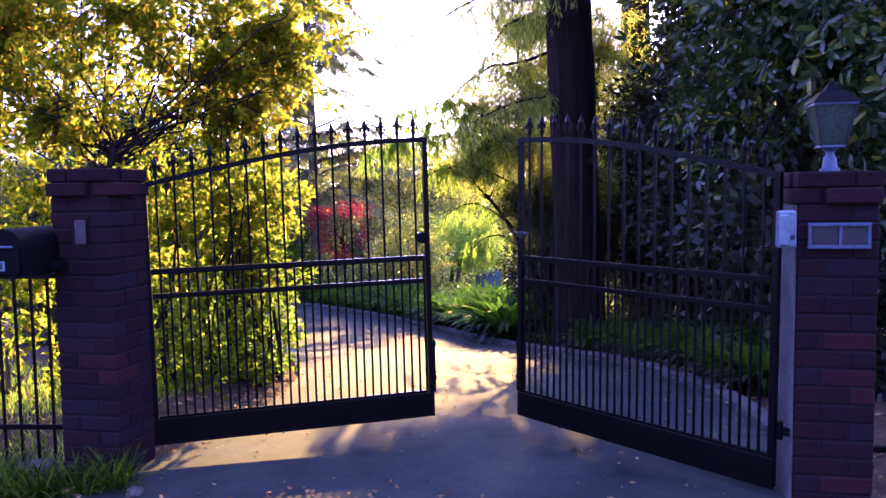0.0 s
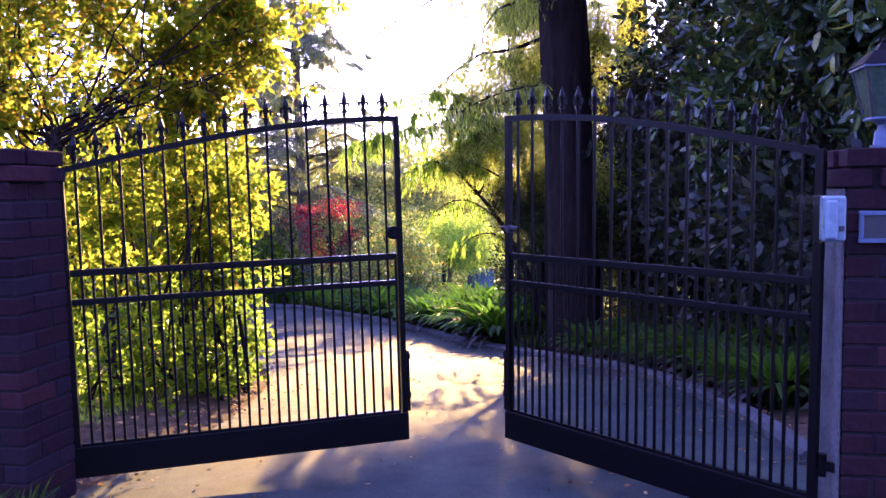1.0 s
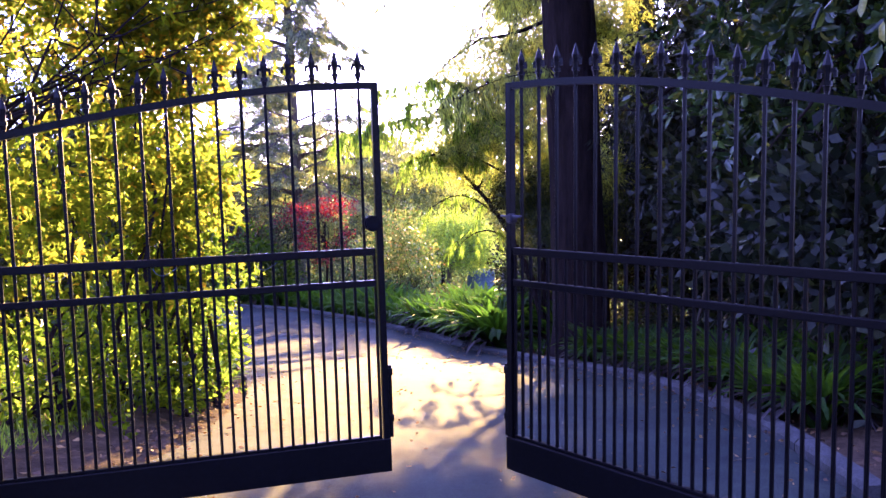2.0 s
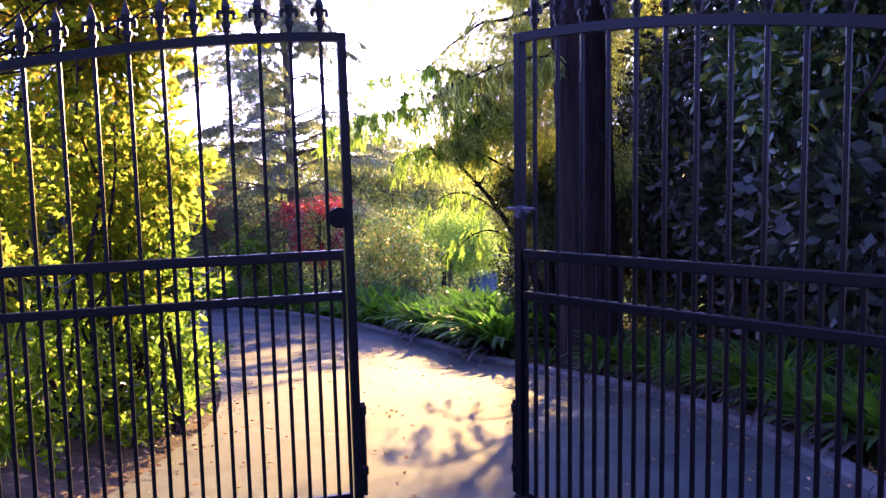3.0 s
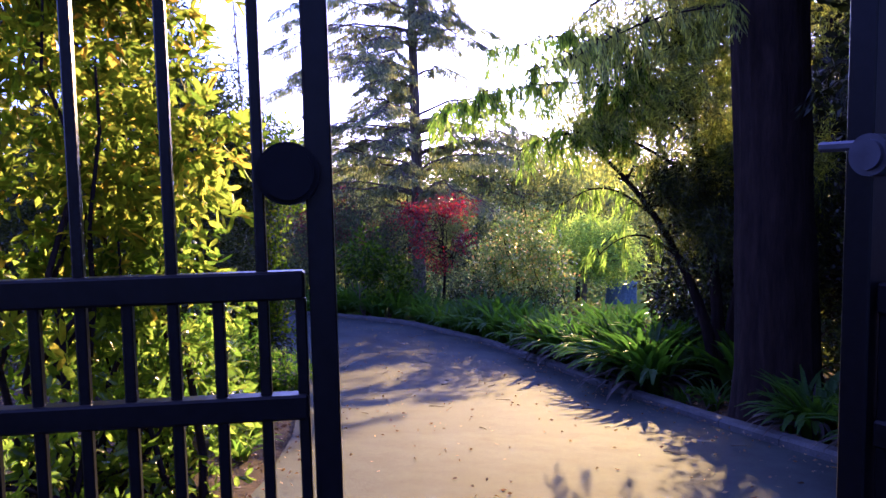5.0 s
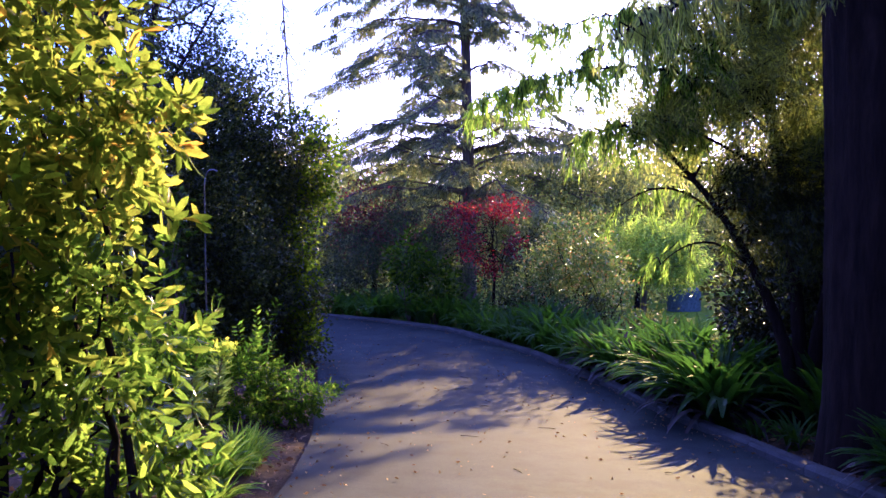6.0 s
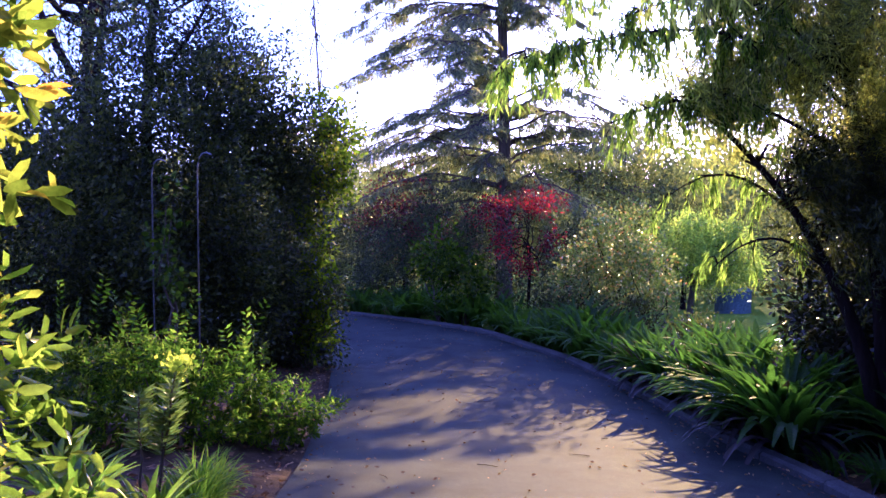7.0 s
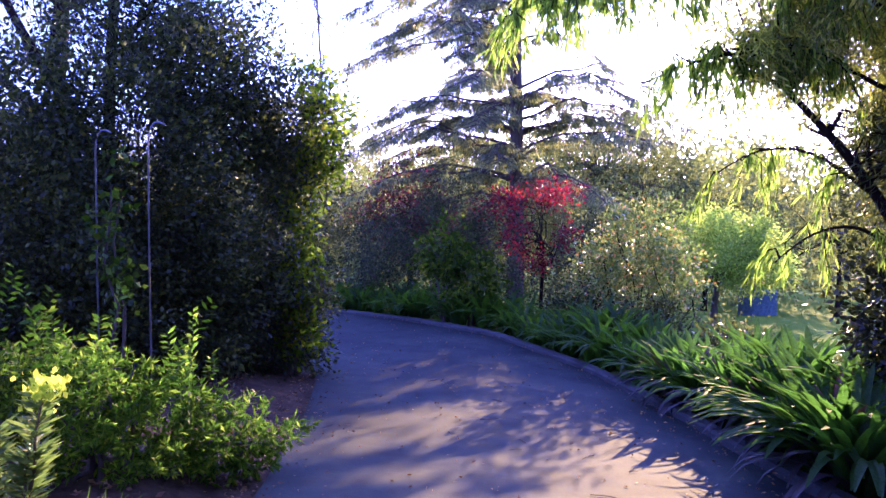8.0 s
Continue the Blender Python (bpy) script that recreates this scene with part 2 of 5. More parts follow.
LITTER = leaf_material("dry_fallen_leaf", [(0, (0.0975, 0.05363, 0.02925)), (0.6, (0.2145, 0.117, 0.04875)), (1, (0.39, 0.2535, 0.0975))], (1.2, 1.1, 0.9), 0.7, 0.2)
GRASS = leaf_material("grass_blade", [(0.0, (0.07, 0.14, 0.021)), (0.6, (0.168, 0.28, 0.035)), (1.0, (0.308, 0.392, 0.056))], (2.2, 2.2, 0.7), 0.5, 0.5)

# ---- building helpers ----


def tree_mesh(name, verts, faces, mat, smooth=False):
    me = bpy.data.meshes.new(name)
    me.from_pydata([tuple(v) for v in verts], [], faces)
    me.materials.append(mat)
    if smooth:
        me.polygons.foreach_set("use_smooth", [True] * len(me.polygons))
    me.update()
    return me


def fast_mesh(name, verts, faces, mat):
    """A mesh from arrays; faces all with the same number of corners."""
    verts, faces = np.asarray(verts, np.float32), np.asarray(faces, np.int32)
    me = bpy.data.meshes.new(name)
    me.vertices.add(len(verts))
    me.vertices.foreach_set("co", verts.ravel())
    n, k = faces.shape
    me.loops.add(n * k)
    me.loops.foreach_set("vertex_index", faces.ravel())
    me.polygons.add(n)
    me.polygons.foreach_set("loop_start", np.arange(0, n * k, k, dtype=np.int32))
    me.materials.append(mat)
    me.update(calc_edges=True)
    return me


def child(name, me, parent, label="", m=None):
    ob = new(name, me)
    ob.parent = parent
    if m is not None:
        ob.matrix_basis = m
    return tagged(ob, label)


def part(name, bm, mat, parent, label="", m=None):
    """One bmesh as one mesh object under a thing or a part."""
    me = bpy.data.meshes.new(name)
    bm.to_mesh(me)
    bm.free()
    me.materials.append(mat)
    return child(name, me, parent, label, m)


def thing(name, label, category, group="", kind="", m=None):
    ob = new(name)
    if m is not None:
        ob.matrix_basis = m
    return tagged(ob, label, category, group, kind)


def box(bm, x0, x1, y0, y1, z0, z1, bevel=0.0):
    m = Matrix.Translation(((x0 + x1) / 2, (y0 + y1) / 2, (z0 + z1) / 2)) @ Matrix.Diagonal((x1 - x0, y1 - y0, z1 - z0, 1))
    made = bmesh.ops.create_cube(bm, size=1, matrix=m)
    if bevel:
        edges = list({e for v in made["verts"] for e in v.link_edges})
        bmesh.ops.bevel(bm, geom=edges, offset=bevel, segments=1, affect="EDGES")
    return bm


def boxed(*size, bevel=0.0):
    return box(bmesh.new(), *size, bevel=bevel)


def tube(points, radii, sides=8):
    """Vertices and quads of a tapered tube along points."""
    pts = np.asarray(points, float)
    n = len(pts)
    tang = np.gradient(pts, axis=0)
    tang /= np.linalg.norm(tang, axis=1)[:, None] + 1e-9
    ref = np.where(np.abs(tang[:, 2:3]) > 0.9, np.array([[1.0, 0, 0]]), np.array([[0, 0, 1.0]]))
    a = np.cross(tang, ref)
    a /= np.linalg.norm(a, axis=1)[:, None] + 1e-9
    b = np.cross(tang, a)
    ang = np.linspace(0, 2 * np.pi, sides, endpoint=False)
    r = np.asarray(radii, float).reshape(-1, 1, 1)
    v = pts[:, None, :] + r * (np.cos(ang)[None, :, None] * a[:, None, :] + np.sin(ang)[None, :, None] * b[:, None, :])
    faces = []
    for i in range(n - 1):
        for j in range(sides):
            k = (j + 1) % sides
            faces.append((i * sides + j, i * sides + k, (i + 1) * sides + k, (i + 1) * sides + j))
    return v.reshape(-1, 3), np.array(faces, np.int32)


def join(pieces):
    verts, faces, at = [], [], 0
    for v, f in pieces:
        verts.append(v)
        faces.append(f + at)
        at += len(v)
    return np.concatenate(verts), np.concatenate(faces)


def unit(a):
    return a / (np.linalg.norm(a, axis=-1, keepdims=True) + 1e-9)


def leaves(rng, places, way, length, width, spread=0.6, fold=0.15, droop=0.0, rich=False):
    """Leaf blades at places: each points along way, with scatter; rich leaves have a folded midrib and a bent tip."""
    n = len(places)
    way = unit(np.broadcast_to(way, (n, 3)) + rng.normal(0, spread, (n, 3)) + np.array([0, 0, -droop]))
    side = unit(np.cross(way, rng.normal(0, 1, (n, 3))))
    up = np.cross(side, way)
    ln = (length * rng.uniform(0.65, 1.25, n))[:, None]
    wd = (width * rng.uniform(0.75, 1.2, n))[:, None]
    base, tip = places, places + way * ln
    if not rich:
        mid = places + way * ln * 0.5
        v = np.stack([base, mid - side * wd / 2 + up * wd * fold, tip, mid + side * wd / 2 + up * wd * fold], 1)
        return v.reshape(-1, 3), np.arange(n * 4, dtype=np.int32).reshape(n, 4)
    mid = places + way * ln * 0.5
    tip = tip - up * ln * 0.12
    q = places + way * ln * 0.25
    h = places + way * ln * 0.75 - up * ln * 0.04
    mid2 = places + way * ln * 0.8 - up * ln * 0.05
    v = np.stack([base, q - side * wd * 0.4 + up * wd * fold, h - side * wd * 0.4 + up * wd * fold, tip,
                  h + side * wd * 0.4 + up * wd * fold, q + side * wd * 0.4 + up * wd * fold, mid, mid2], 1)
    i = np.arange(n, dtype=np.int32)[:, None] * 8
    f = np.concatenate([i + np.array([[0, 6, 2, 1]]), i + np.array([[6, 7, 3, 2]]), i + np.array([[0, 5, 4, 6]]), i + np.array([[6, 4, 3, 7]])], 0)
    return v.reshape(-1, 3), f


def blob(rng, n, centre, radius, shell=0.55, lump=0.35):
    """Places in an uneven rounded crown, more near its outside; also the way outwards at each."""
    d = unit(rng.normal(0, 1, (n, 3)))
    phase = rng.uniform(0, 6.28, (4, 3))
    f = np.zeros(n)
    for k in range(4):
        f += np.sin(d @ (phase[k] - 3.1) * (1.2 + k * 0.7) + phase[k, 0] * 2)
    r = (1 + lump * f / 2.2) * (shell + (1 - shell) * rng.uniform(0, 1, n) ** 0.6)
    return np.asarray(centre) + d * r[:, None] * np.asarray(radius), d


def clumped(rng, clumps, per, centre, radius, size, shell=0.5, lump=0.35):
    """Places in clumps, as twigs carry them."""
    c, d = blob(rng, clumps, centre, radius, shell, lump)
    p = np.repeat(c, per, 0) + rng.normal(0, size, (clumps * per, 3))
    return p, unit(np.repeat(d, per, 0) + np.array([0, 0, 0.15]))


def whorls(rng, count, per, centre, radius, length, shell=0.5, lump=0.35, up=0.25):
    """Leaves set round the ends of twigs, as on laurels: their places and the ways they point."""
    c, d = blob(rng, count, centre, radius, shell, lump)
    axis = unit(d + rng.normal(0, 0.45, d.shape) + np.array([0, 0, up]))
    axis = np.repeat(axis, per, 0)
    back = rng.uniform(0, 1, (count * per, 1)) ** 1.3
    places = np.repeat(c, per, 0) - axis * back * length * 1.9 + rng.normal(0, length * 0.06, (count * per, 3))
    ring = unit(np.cross(axis, rng.normal(0, 1, axis.shape)))
    return places, unit(axis * (0.95 - 0.75 * back) + ring)


PROFILE_Y = np.arange(-60, 400, 0.25)
PROFILE_Z = np.interp(PROFILE_Y, [-60, 4.2, 6.75, 9.5, 12.3, 13.5, 16.2, 22.1, 32, 60, 110, 400], [0.3, 0.1, -0.14, -0.5, -0.9, -1.0, -1.2, -1.53, -2.55, -4.2, -3.5, 2])
PROFILE_Z = np.convolve(np.pad(PROFILE_Z, 4, mode="edge"), np.ones(9) / 9, mode="valid")


def land(y):
    return np.interp(y, PROFILE_Y, PROFILE_Z)


# edges of the drive, from the street to the far bend: left x, y, right x, y
EDGES = np.array([(-9, -14, 9, -14), (-7, -2, 7, -2), (-3.0, 2.0, 3.6, 2.0), (-1.75, 3.6, 2.3, 3.3), (-1.5, 4.4, 2.15, 4.2), (-1.36, 5.9, 2.25, 5.9), (-1.55, 7.7, 2.15, 7.7),
                  (-2.05, 9.3, 1.9, 9.2), (-2.6, 10.7, 1.33, 10.6), (-3.3, 12.2, 0.78, 12.1), (-3.95, 13.6, 0.15, 13.35), (-4.8, 15.3, -0.6, 15.0), (-6.0, 17.0, -2.0, 17.5),
                  (-7.2, 18.3, -4.2, 20.3), (-8.5, 19.0, -6.0, 21.4), (-10.5, 19.5, -8.2, 22.3), (-14, 19.8, -14, 23.4), (-22, 19.4, -22, 23.0)])


def smooth_line(pts, n):
    """A rounded curve through points."""
    pts = np.asarray(pts, float)
    s = np.concatenate([[0], np.cumsum(np.linalg.norm(np.diff(pts, axis=0), axis=1))])
    u = np.linspace(0, s[-1], n)
    out = np.stack([np.interp(u, s, pts[:, k]) for k in range(pts.shape[1])], 1)
    for _ in range(3):
        out[1:-1] = (out[:-2] + 2 * out[1:-1] + out[2:]) / 4
    return out


DRIVE = smooth_line(EDGES, 260)

# ---- ground, drive, kerb ----
CENTRE = (DRIVE[:, :2] + DRIVE[:, 2:]) / 2


def off_drive(x, y):
    """How far outside the drive's edges a place lies (negative: on it)."""
    d = np.full(np.shape(x), 1e9)
    half = np.linalg.norm(DRIVE[:, :2] - DRIVE[:, 2:], axis=1) / 2
    for i in range(0, len(DRIVE), 3):
        d = np.minimum(d, np.hypot(x - CENTRE[i, 0], y - CENTRE[i, 1]) - half[i])
    return d


def bed(x, y):
    """Height of the ground, beds heaped a little beside the drive."""
    out = off_drive(np.asarray(x, float), np.asarray(y, float))
    rise = np.clip(out / 0.5, 0, 1)
    return land(y) - 0.05 + rise * 0.11 + rise * 0.03 * (np.sin(np.asarray(x) * 2.1) + np.sin(np.asarray(y) * 1.7 + 1))


def build_ground():
    gx = np.concatenate([np.linspace(-400, -16, 14), np.arange(-14, 12, 0.35), np.linspace(14, 400, 14)])
    gy = np.concatenate([np.linspace(-60, -6, 8), np.arange(-5, 36, 0.35), np.linspace(37, 500, 26)])
    x, y = np.meshgrid(gx, gy)
    z = bed(x, y)
    v = np.stack([x, y, z], -1).reshape(-1, 3)
    nx, ny = len(gx), len(gy)
    i = (np.arange(ny - 1)[:, None] * nx + np.arange(nx - 1)[None, :]).ravel()
    f = np.stack([i, i + 1, i + nx + 1, i + nx], 1)
    me = fast_mesh("ground", v, f, GROUND)
    me.polygons.foreach_set("use_smooth", [True] * len(me.polygons))
    tagged(new("ground", me), "dark soil beds with leaf litter and far lawn", "ground", kind="structure")


def build_drive():
    n, k = len(DRIVE), 15
    s = np.linspace(0, 1, k)
    xy = DRIVE[:, None, :2] * (1 - s)[None, :, None] + DRIVE[:, None, 2:] * s[None, :, None]
    z = land(xy[..., 1]) + 0.02 * (1 - (2 * s - 1) ** 2)[None, :]
    v = np.concatenate([xy, z[..., None]], -1).reshape(-1, 3)
    i = (np.arange(n - 1)[:, None] * k + np.arange(k - 1)[None, :]).ravel()
    f = np.stack([i, i + 1, i + k + 1, i + k], 1)
    me = fast_mesh("driveway", v, f, ROAD)
    me.polygons.foreach_set("use_smooth", [True] * len(me.polygons))
    tagged(new("driveway", me), "tan concrete driveway curving downhill, strewn with leaves", "driveway", kind="structure")


def build_kerb():
    kerb = thing("kerb", "low grey concrete kerb edging the driveway bed", "kerb", kind="structure")
    line = DRIVE[:, 2:]
    line = line[(line[:, 1] > 4.6)]
    s = np.concatenate([[0], np.cumsum(np.linalg.norm(np.diff(line, axis=0), axis=1))])
    step = 0.92
    prof = [(-0.01, -0.08), (-0.01, 0.05), (0.012, 0.075), (0.10, 0.08), (0.13, 0.06), (0.13, -0.08)]
    for j in range(int(min(s[-1], 27) / step)):
        rows = []
        for u in (j * step + 0.006, j * step + step * 0.33, j * step + step * 0.67, (j + 1) * step - 0.006):
            p = np.array([np.interp(u, s, line[:, 0]), np.interp(u, s, line[:, 1])])
            q = np.array([np.interp(u + 0.05, s, line[:, 0]), np.interp(u + 0.05, s, line[:, 1])])
            t = unit(q - p)
            side = np.array([t[1], -t[0]])
            rows.append([(*(p + side * a), land(p[1]) + b) for a, b in prof])
        v = [c for r in rows for c in r]
        m = len(prof)
        f = [(i * m + k, i * m + k + 1, (i + 1) * m + k + 1, (i + 1) * m + k) for i in range(3) for k in range(m - 1)]
        f += [tuple(range(m - 1, -1, -1)), tuple(range(3 * m, 4 * m))]
        child("kerb_stone", tree_mesh("kerb_stone", v, f, KERB), kerb)


build_ground()
build_drive()
build_kerb()

# ---- the gate and its pillars ----
WIDE = 1.72


def top_line(s):
    return 1.68 + 0.25 * math.sin(math.pi / 2 * s)


def finial_mesh():
    bm = bmesh.new()
    for z0, z1, a, b in ((0.0, 0.02, 0.010, 0.013), (0.02, 0.035, 0.017, 0.017), (0.035, 0.06, 0.010, 0.013), (0.06, 0.085, 0.013, 0.017), (0.085, 0.135, 0.017, 0.001)):
        bmesh.ops.create_cone(bm, cap_ends=True, segments=6, radius1=a, radius2=b, depth=z1 - z0, matrix=Matrix.Translation((0, 0, (z0 + z1) / 2)))
    for sx in (-1, 1):
        box(bm, min(sx * 0.008, sx * 0.028), max(sx * 0.008, sx * 0.028), -0.004, 0.004, 0.062, 0.075)
        box(bm, min(sx * 0.02, sx * 0.031), max(sx * 0.02, sx * 0.031), -0.004, 0.004, 0.045, 0.068)
    me = bpy.data.meshes.new("finial")
    bm.to_mesh(me)
    bm.free()
    me.materials.append(IRON)
    return me


FINIAL = finial_mesh()


def build_gate(side, m, label):
    """One leaf of the gate; side 1 runs to the right from its hinge, -1 to the left."""
    gate = thing("driveway_gate", label, "gate", "pair of driveway gates", m=m)

    def bar(name, x, half, z0, z1, deep=None):
        deep = deep or half
        return part(name, boxed(side * x - half, side * x + half, -deep, deep, z0, z1, bevel=0.002), IRON, gate)

    bar("stile", 0.017, 0.017, 0.16, 1.70, 0.017)
    bar("stile", WIDE - 0.016, 0.0155, 0.16, 1.945, 0.017)
    for z, h in ((1.18, 0.017), (1.035, 0.015)):
        part("rail", boxed(*sorted((side * 0.037, side * (WIDE - 0.037))), -0.014, 0.014, z - h, z + h, bevel=0.003), IRON, gate)
    part("bottom_panel", boxed(*sorted((side * 0.0, side * WIDE)), -0.024, -0.019 + 0.012, 0.15, 0.305, bevel=0.002), IRON, gate, "solid black steel kick panel")
    part("rail", boxed(*sorted((side * 0.037, side * (WIDE - 0.037))), -0.005, 0.017, 0.29, 0.318, bevel=0.002), IRON, gate)
    # the swept top rail
    n = 24
    rows = []
    for i in range(n + 1):
        s = i / n
        x, z = side * WIDE * s, top_line(s)
        rows.append([(x, -0.015, z - 0.015), (x, 0.015, z - 0.015), (x, 0.015, z + 0.015), (x, -0.015, z + 0.015)])
    v = [c for r in rows for c in r]
    f = [(i * 4 + k, i * 4 + (k + 1) % 4, i * 4 + 4 + (k + 1) % 4, i * 4 + 4 + k) for i in range(n) for k in range(4)] + [(0, 1, 2, 3), (n * 4, n * 4 + 3, n * 4 + 2, n * 4 + 1)]
    child("top_rail", tree_mesh("top_rail", v, f, IRON), gate, "top rail swept up in a curve")
    count = 16
    for i in range(count):
        x = 0.035 + (WIDE - 0.07) * (i + 0.5) / count
        z = top_line(x / WIDE)
        bar("bar", x, 0.0065, 0.318, z + 0.03)
        child("finial", FINIAL, gate, m=pose(side * x, 0, z + 0.022))
        bar("bar", x + (WIDE - 0.07) / count / 2 * (1 if i < count - 1 else 0.85), 0.0065, 0.318, 1.165)
    for z in (0.45, 1.47):
        bm = bmesh.new()
        bmesh.ops.create_cone(bm, cap_ends=True, segments=12, radius1=0.016, radius2=0.016, depth=0.09, matrix=Matrix.Translation((-side * 0.02, 0.0, z)))
        box(bm, *sorted((-side * 0.07, -side * 0.02)), -0.008, 0.008, z - 0.02, z + 0.02)
        part("hinge", bm, IRON, gate)
    bm = bmesh.new()
    bmesh.ops.create_cone(bm, cap_ends=True, segments=10, radius1=0.008, radius2=0.008, depth=0.34, matrix=Matrix.Translation((side * (WIDE + 0.008), -0.01, 0.48)))
    for z in (0.4, 0.62):
        box(bm, *sorted((side * (WIDE - 0.005), side * (WIDE + 0.02))), -0.02, 0.006, z - 0.018, z + 0.018, bevel=0.004)
    part("drop_bolt", bm, IRON, gate)
    return gate


def drum(bm, x, y, z, r, depth):
    made = bmesh.ops.create_cone(bm, cap_ends=True, segments=28, radius1=r, radius2=r, depth=depth, matrix=Matrix.Translation((x, y, z)) @ pose(0, 0, 0, 90))
    edges = [e for e in {e for v in made["verts"] for e in v.link_edges} if len(e.link_faces) == 2 and e.calc_face_angle(0) > 1]
    bmesh.ops.bevel(bm, geom=edges, offset=0.006, segments=2, affect="EDGES")


left_gate = build_gate(1, pose(-1.59, 4.2, 0, 0, -0.8, 19), "black wrought iron gate leaf with drum lock, standing ajar")
bm = bmesh.new()
drum(bm, WIDE - 0.05, -0.004, 1.31, 0.036, 0.07)
part("lock_drum", bm, BLACK_TIN, left_gate, "round black lock drum")
for i in range(3):
    x0 = 0.3 + 0.42 * i
    wire_v, wire_f = (tube([(x0 + 0.1 * s, -0.02, 1.158 - 0.032 * math.sin(math.pi * s ** 0.7)) for s in np.linspace(0, 1, 9)], np.full(9, 0.001), 5))
    child("loose_wire", fast_mesh("loose_wire", wire_v, wire_f, PALE_METAL), left_gate, "thin pale wire looped under the rail")
right_gate = build_gate(-1, pose(1.785, 3.58, 0, 0, 0.45, -46), "black wrought iron gate leaf with lever latch, standing open")
bm = bmesh.new()
drum(bm, -WIDE + 0.035, -0.015, 1.33, 0.022, 0.045)
box(bm, -WIDE - 0.025, -WIDE + 0.105, -0.03, -0.018, 1.335, 1.346, bevel=0.003)
part("latch", bm, STEEL, right_gate, "grey steel lever latch")


def brick_mesh(l, w, h):
    bm = boxed(-l / 2, l / 2, -w / 2, w / 2, -h / 2, h / 2, bevel=0.005)
    me = bpy.data.meshes.new("brick")
    bm.to_mesh(me)
    bm.free()
    me.materials.append(BRICK)
    return me


BRICK_MESH, CAP_MESH = brick_mesh(0.23, 0.11, 0.076), brick_mesh(0.24, 0.12, 0.07)


def build_pillar(m, base, courses, label):
    """A square pillar of one and a half bricks, pinwheel bonded, with a corbelled cap."""
    pillar = thing("brick_pillar", label, "pillar", "gate pillars", m=m)
    top = base + courses * 0.086
    core = part("mortar_core", boxed(-0.169, 0.169, -0.169, 0.169, base - 0.1, top + 0.15), MORTAR, pillar)
    rng = random.Random(courses)
    for c in range(courses + 2):
        cap = c >= courses
        me = CAP_MESH if cap else BRICK_MESH
        grow = 0.0 if not cap else (0.026 if c == courses else 0.012)
        z = base + 0.043 + c * 0.086 if not cap else top + 0.038 + (c - courses) * 0.076
        flip = 1 if c % 2 else -1
        for k in range(4):
            a, b = flip * 0.06, -0.12 - grow
            jig = rng.uniform(-0.002, 0.002)
            child("brick", me, pillar, m=pose(0, 0, z, 0, 0, 90 * k) @ pose(a, b + jig, 0, 0, 0, rng.uniform(-0.4, 0.4)))
    return pillar


build_pillar(pose(-1.775, 4.03, 0, 0, 0, -8), 0.08, 18, "square dark red brick gate pillar with corbelled top")
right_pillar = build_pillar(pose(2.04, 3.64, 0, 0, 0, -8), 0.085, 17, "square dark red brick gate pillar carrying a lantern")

# a thin paler sheet over the right pillar's inner side
PALE_FACING = mottled("pale_mottled_facing", [(0.3, (0.06, 0.06, 0.065)), (0.7, (0.12, 0.12, 0.125))], 5, 60)
part("pillar_facing", boxed(-0.188, -0.177, -0.168, 0.168, 0.06, 1.545, bevel=0.004), PALE_FACING, right_pillar, "thin pale mottled facing on inner side")

# numerals as plain bars
number = thing("house_number", "tarnished metal house number plate on brick pillar", "number plate", m=pose(-1.79, 3.845, 1.435, 0, 0, -8))
part("plate", boxed(-0.032, 0.032, -0.012, -0.002, -0.065, 0.065, bevel=0.003), NUMBER, number)


def build_letterbox():
    box_thing = thing("letterbox", "black tin dome-topped letterbox on the brick pillar", "letterbox", m=pose(-2.06, 3.72, 1.22, 0, 0, -6))
    n = 14
    prof = [(-0.11, 0.0)] + [(-0.11 * math.cos(math.pi * i / n), 0.15 + 0.1 * math.sin(math.pi * i / n)) for i in range(n + 1)] + [(0.11, 0.0)]
    v = [(x, y, z) for y in (-0.13, 0.3) for x, z in prof]
    k = len(prof)
    f = [(i, (i + 1) % k, k + (i + 1) % k, k + i) for i in range(k)] + [tuple(range(k - 1, -1, -1)), tuple(range(k, 2 * k))]
    child("body", tree_mesh("body", v, f, BLACK_TIN), box_thing)
    part("flap", boxed(-0.10, 0.10, -0.142, -0.134, 0.015, 0.15, bevel=0.003), BLACK_TIN, box_thing)
    part("lip", boxed(-0.05, 0.07, -0.152, -0.134, 0.153, 0.163, bevel=0.002), PALE_METAL, box_thing)
    part("number_plate", boxed(-0.02, 0.022, -0.147, -0.1425, 0.035, 0.085), WHITE_PLASTIC, box_thing, "small pale number plate")
    part("number_bar", boxed(-0.007, 0.009, -0.149, -0.1465, 0.044, 0.076), DARK_SLOT, box_thing)
    part("bracket", boxed(0.105, 0.16, 0.05, 0.2, 0.02, 0.06, bevel=0.003), BLACK_TIN, box_thing)


build_letterbox()


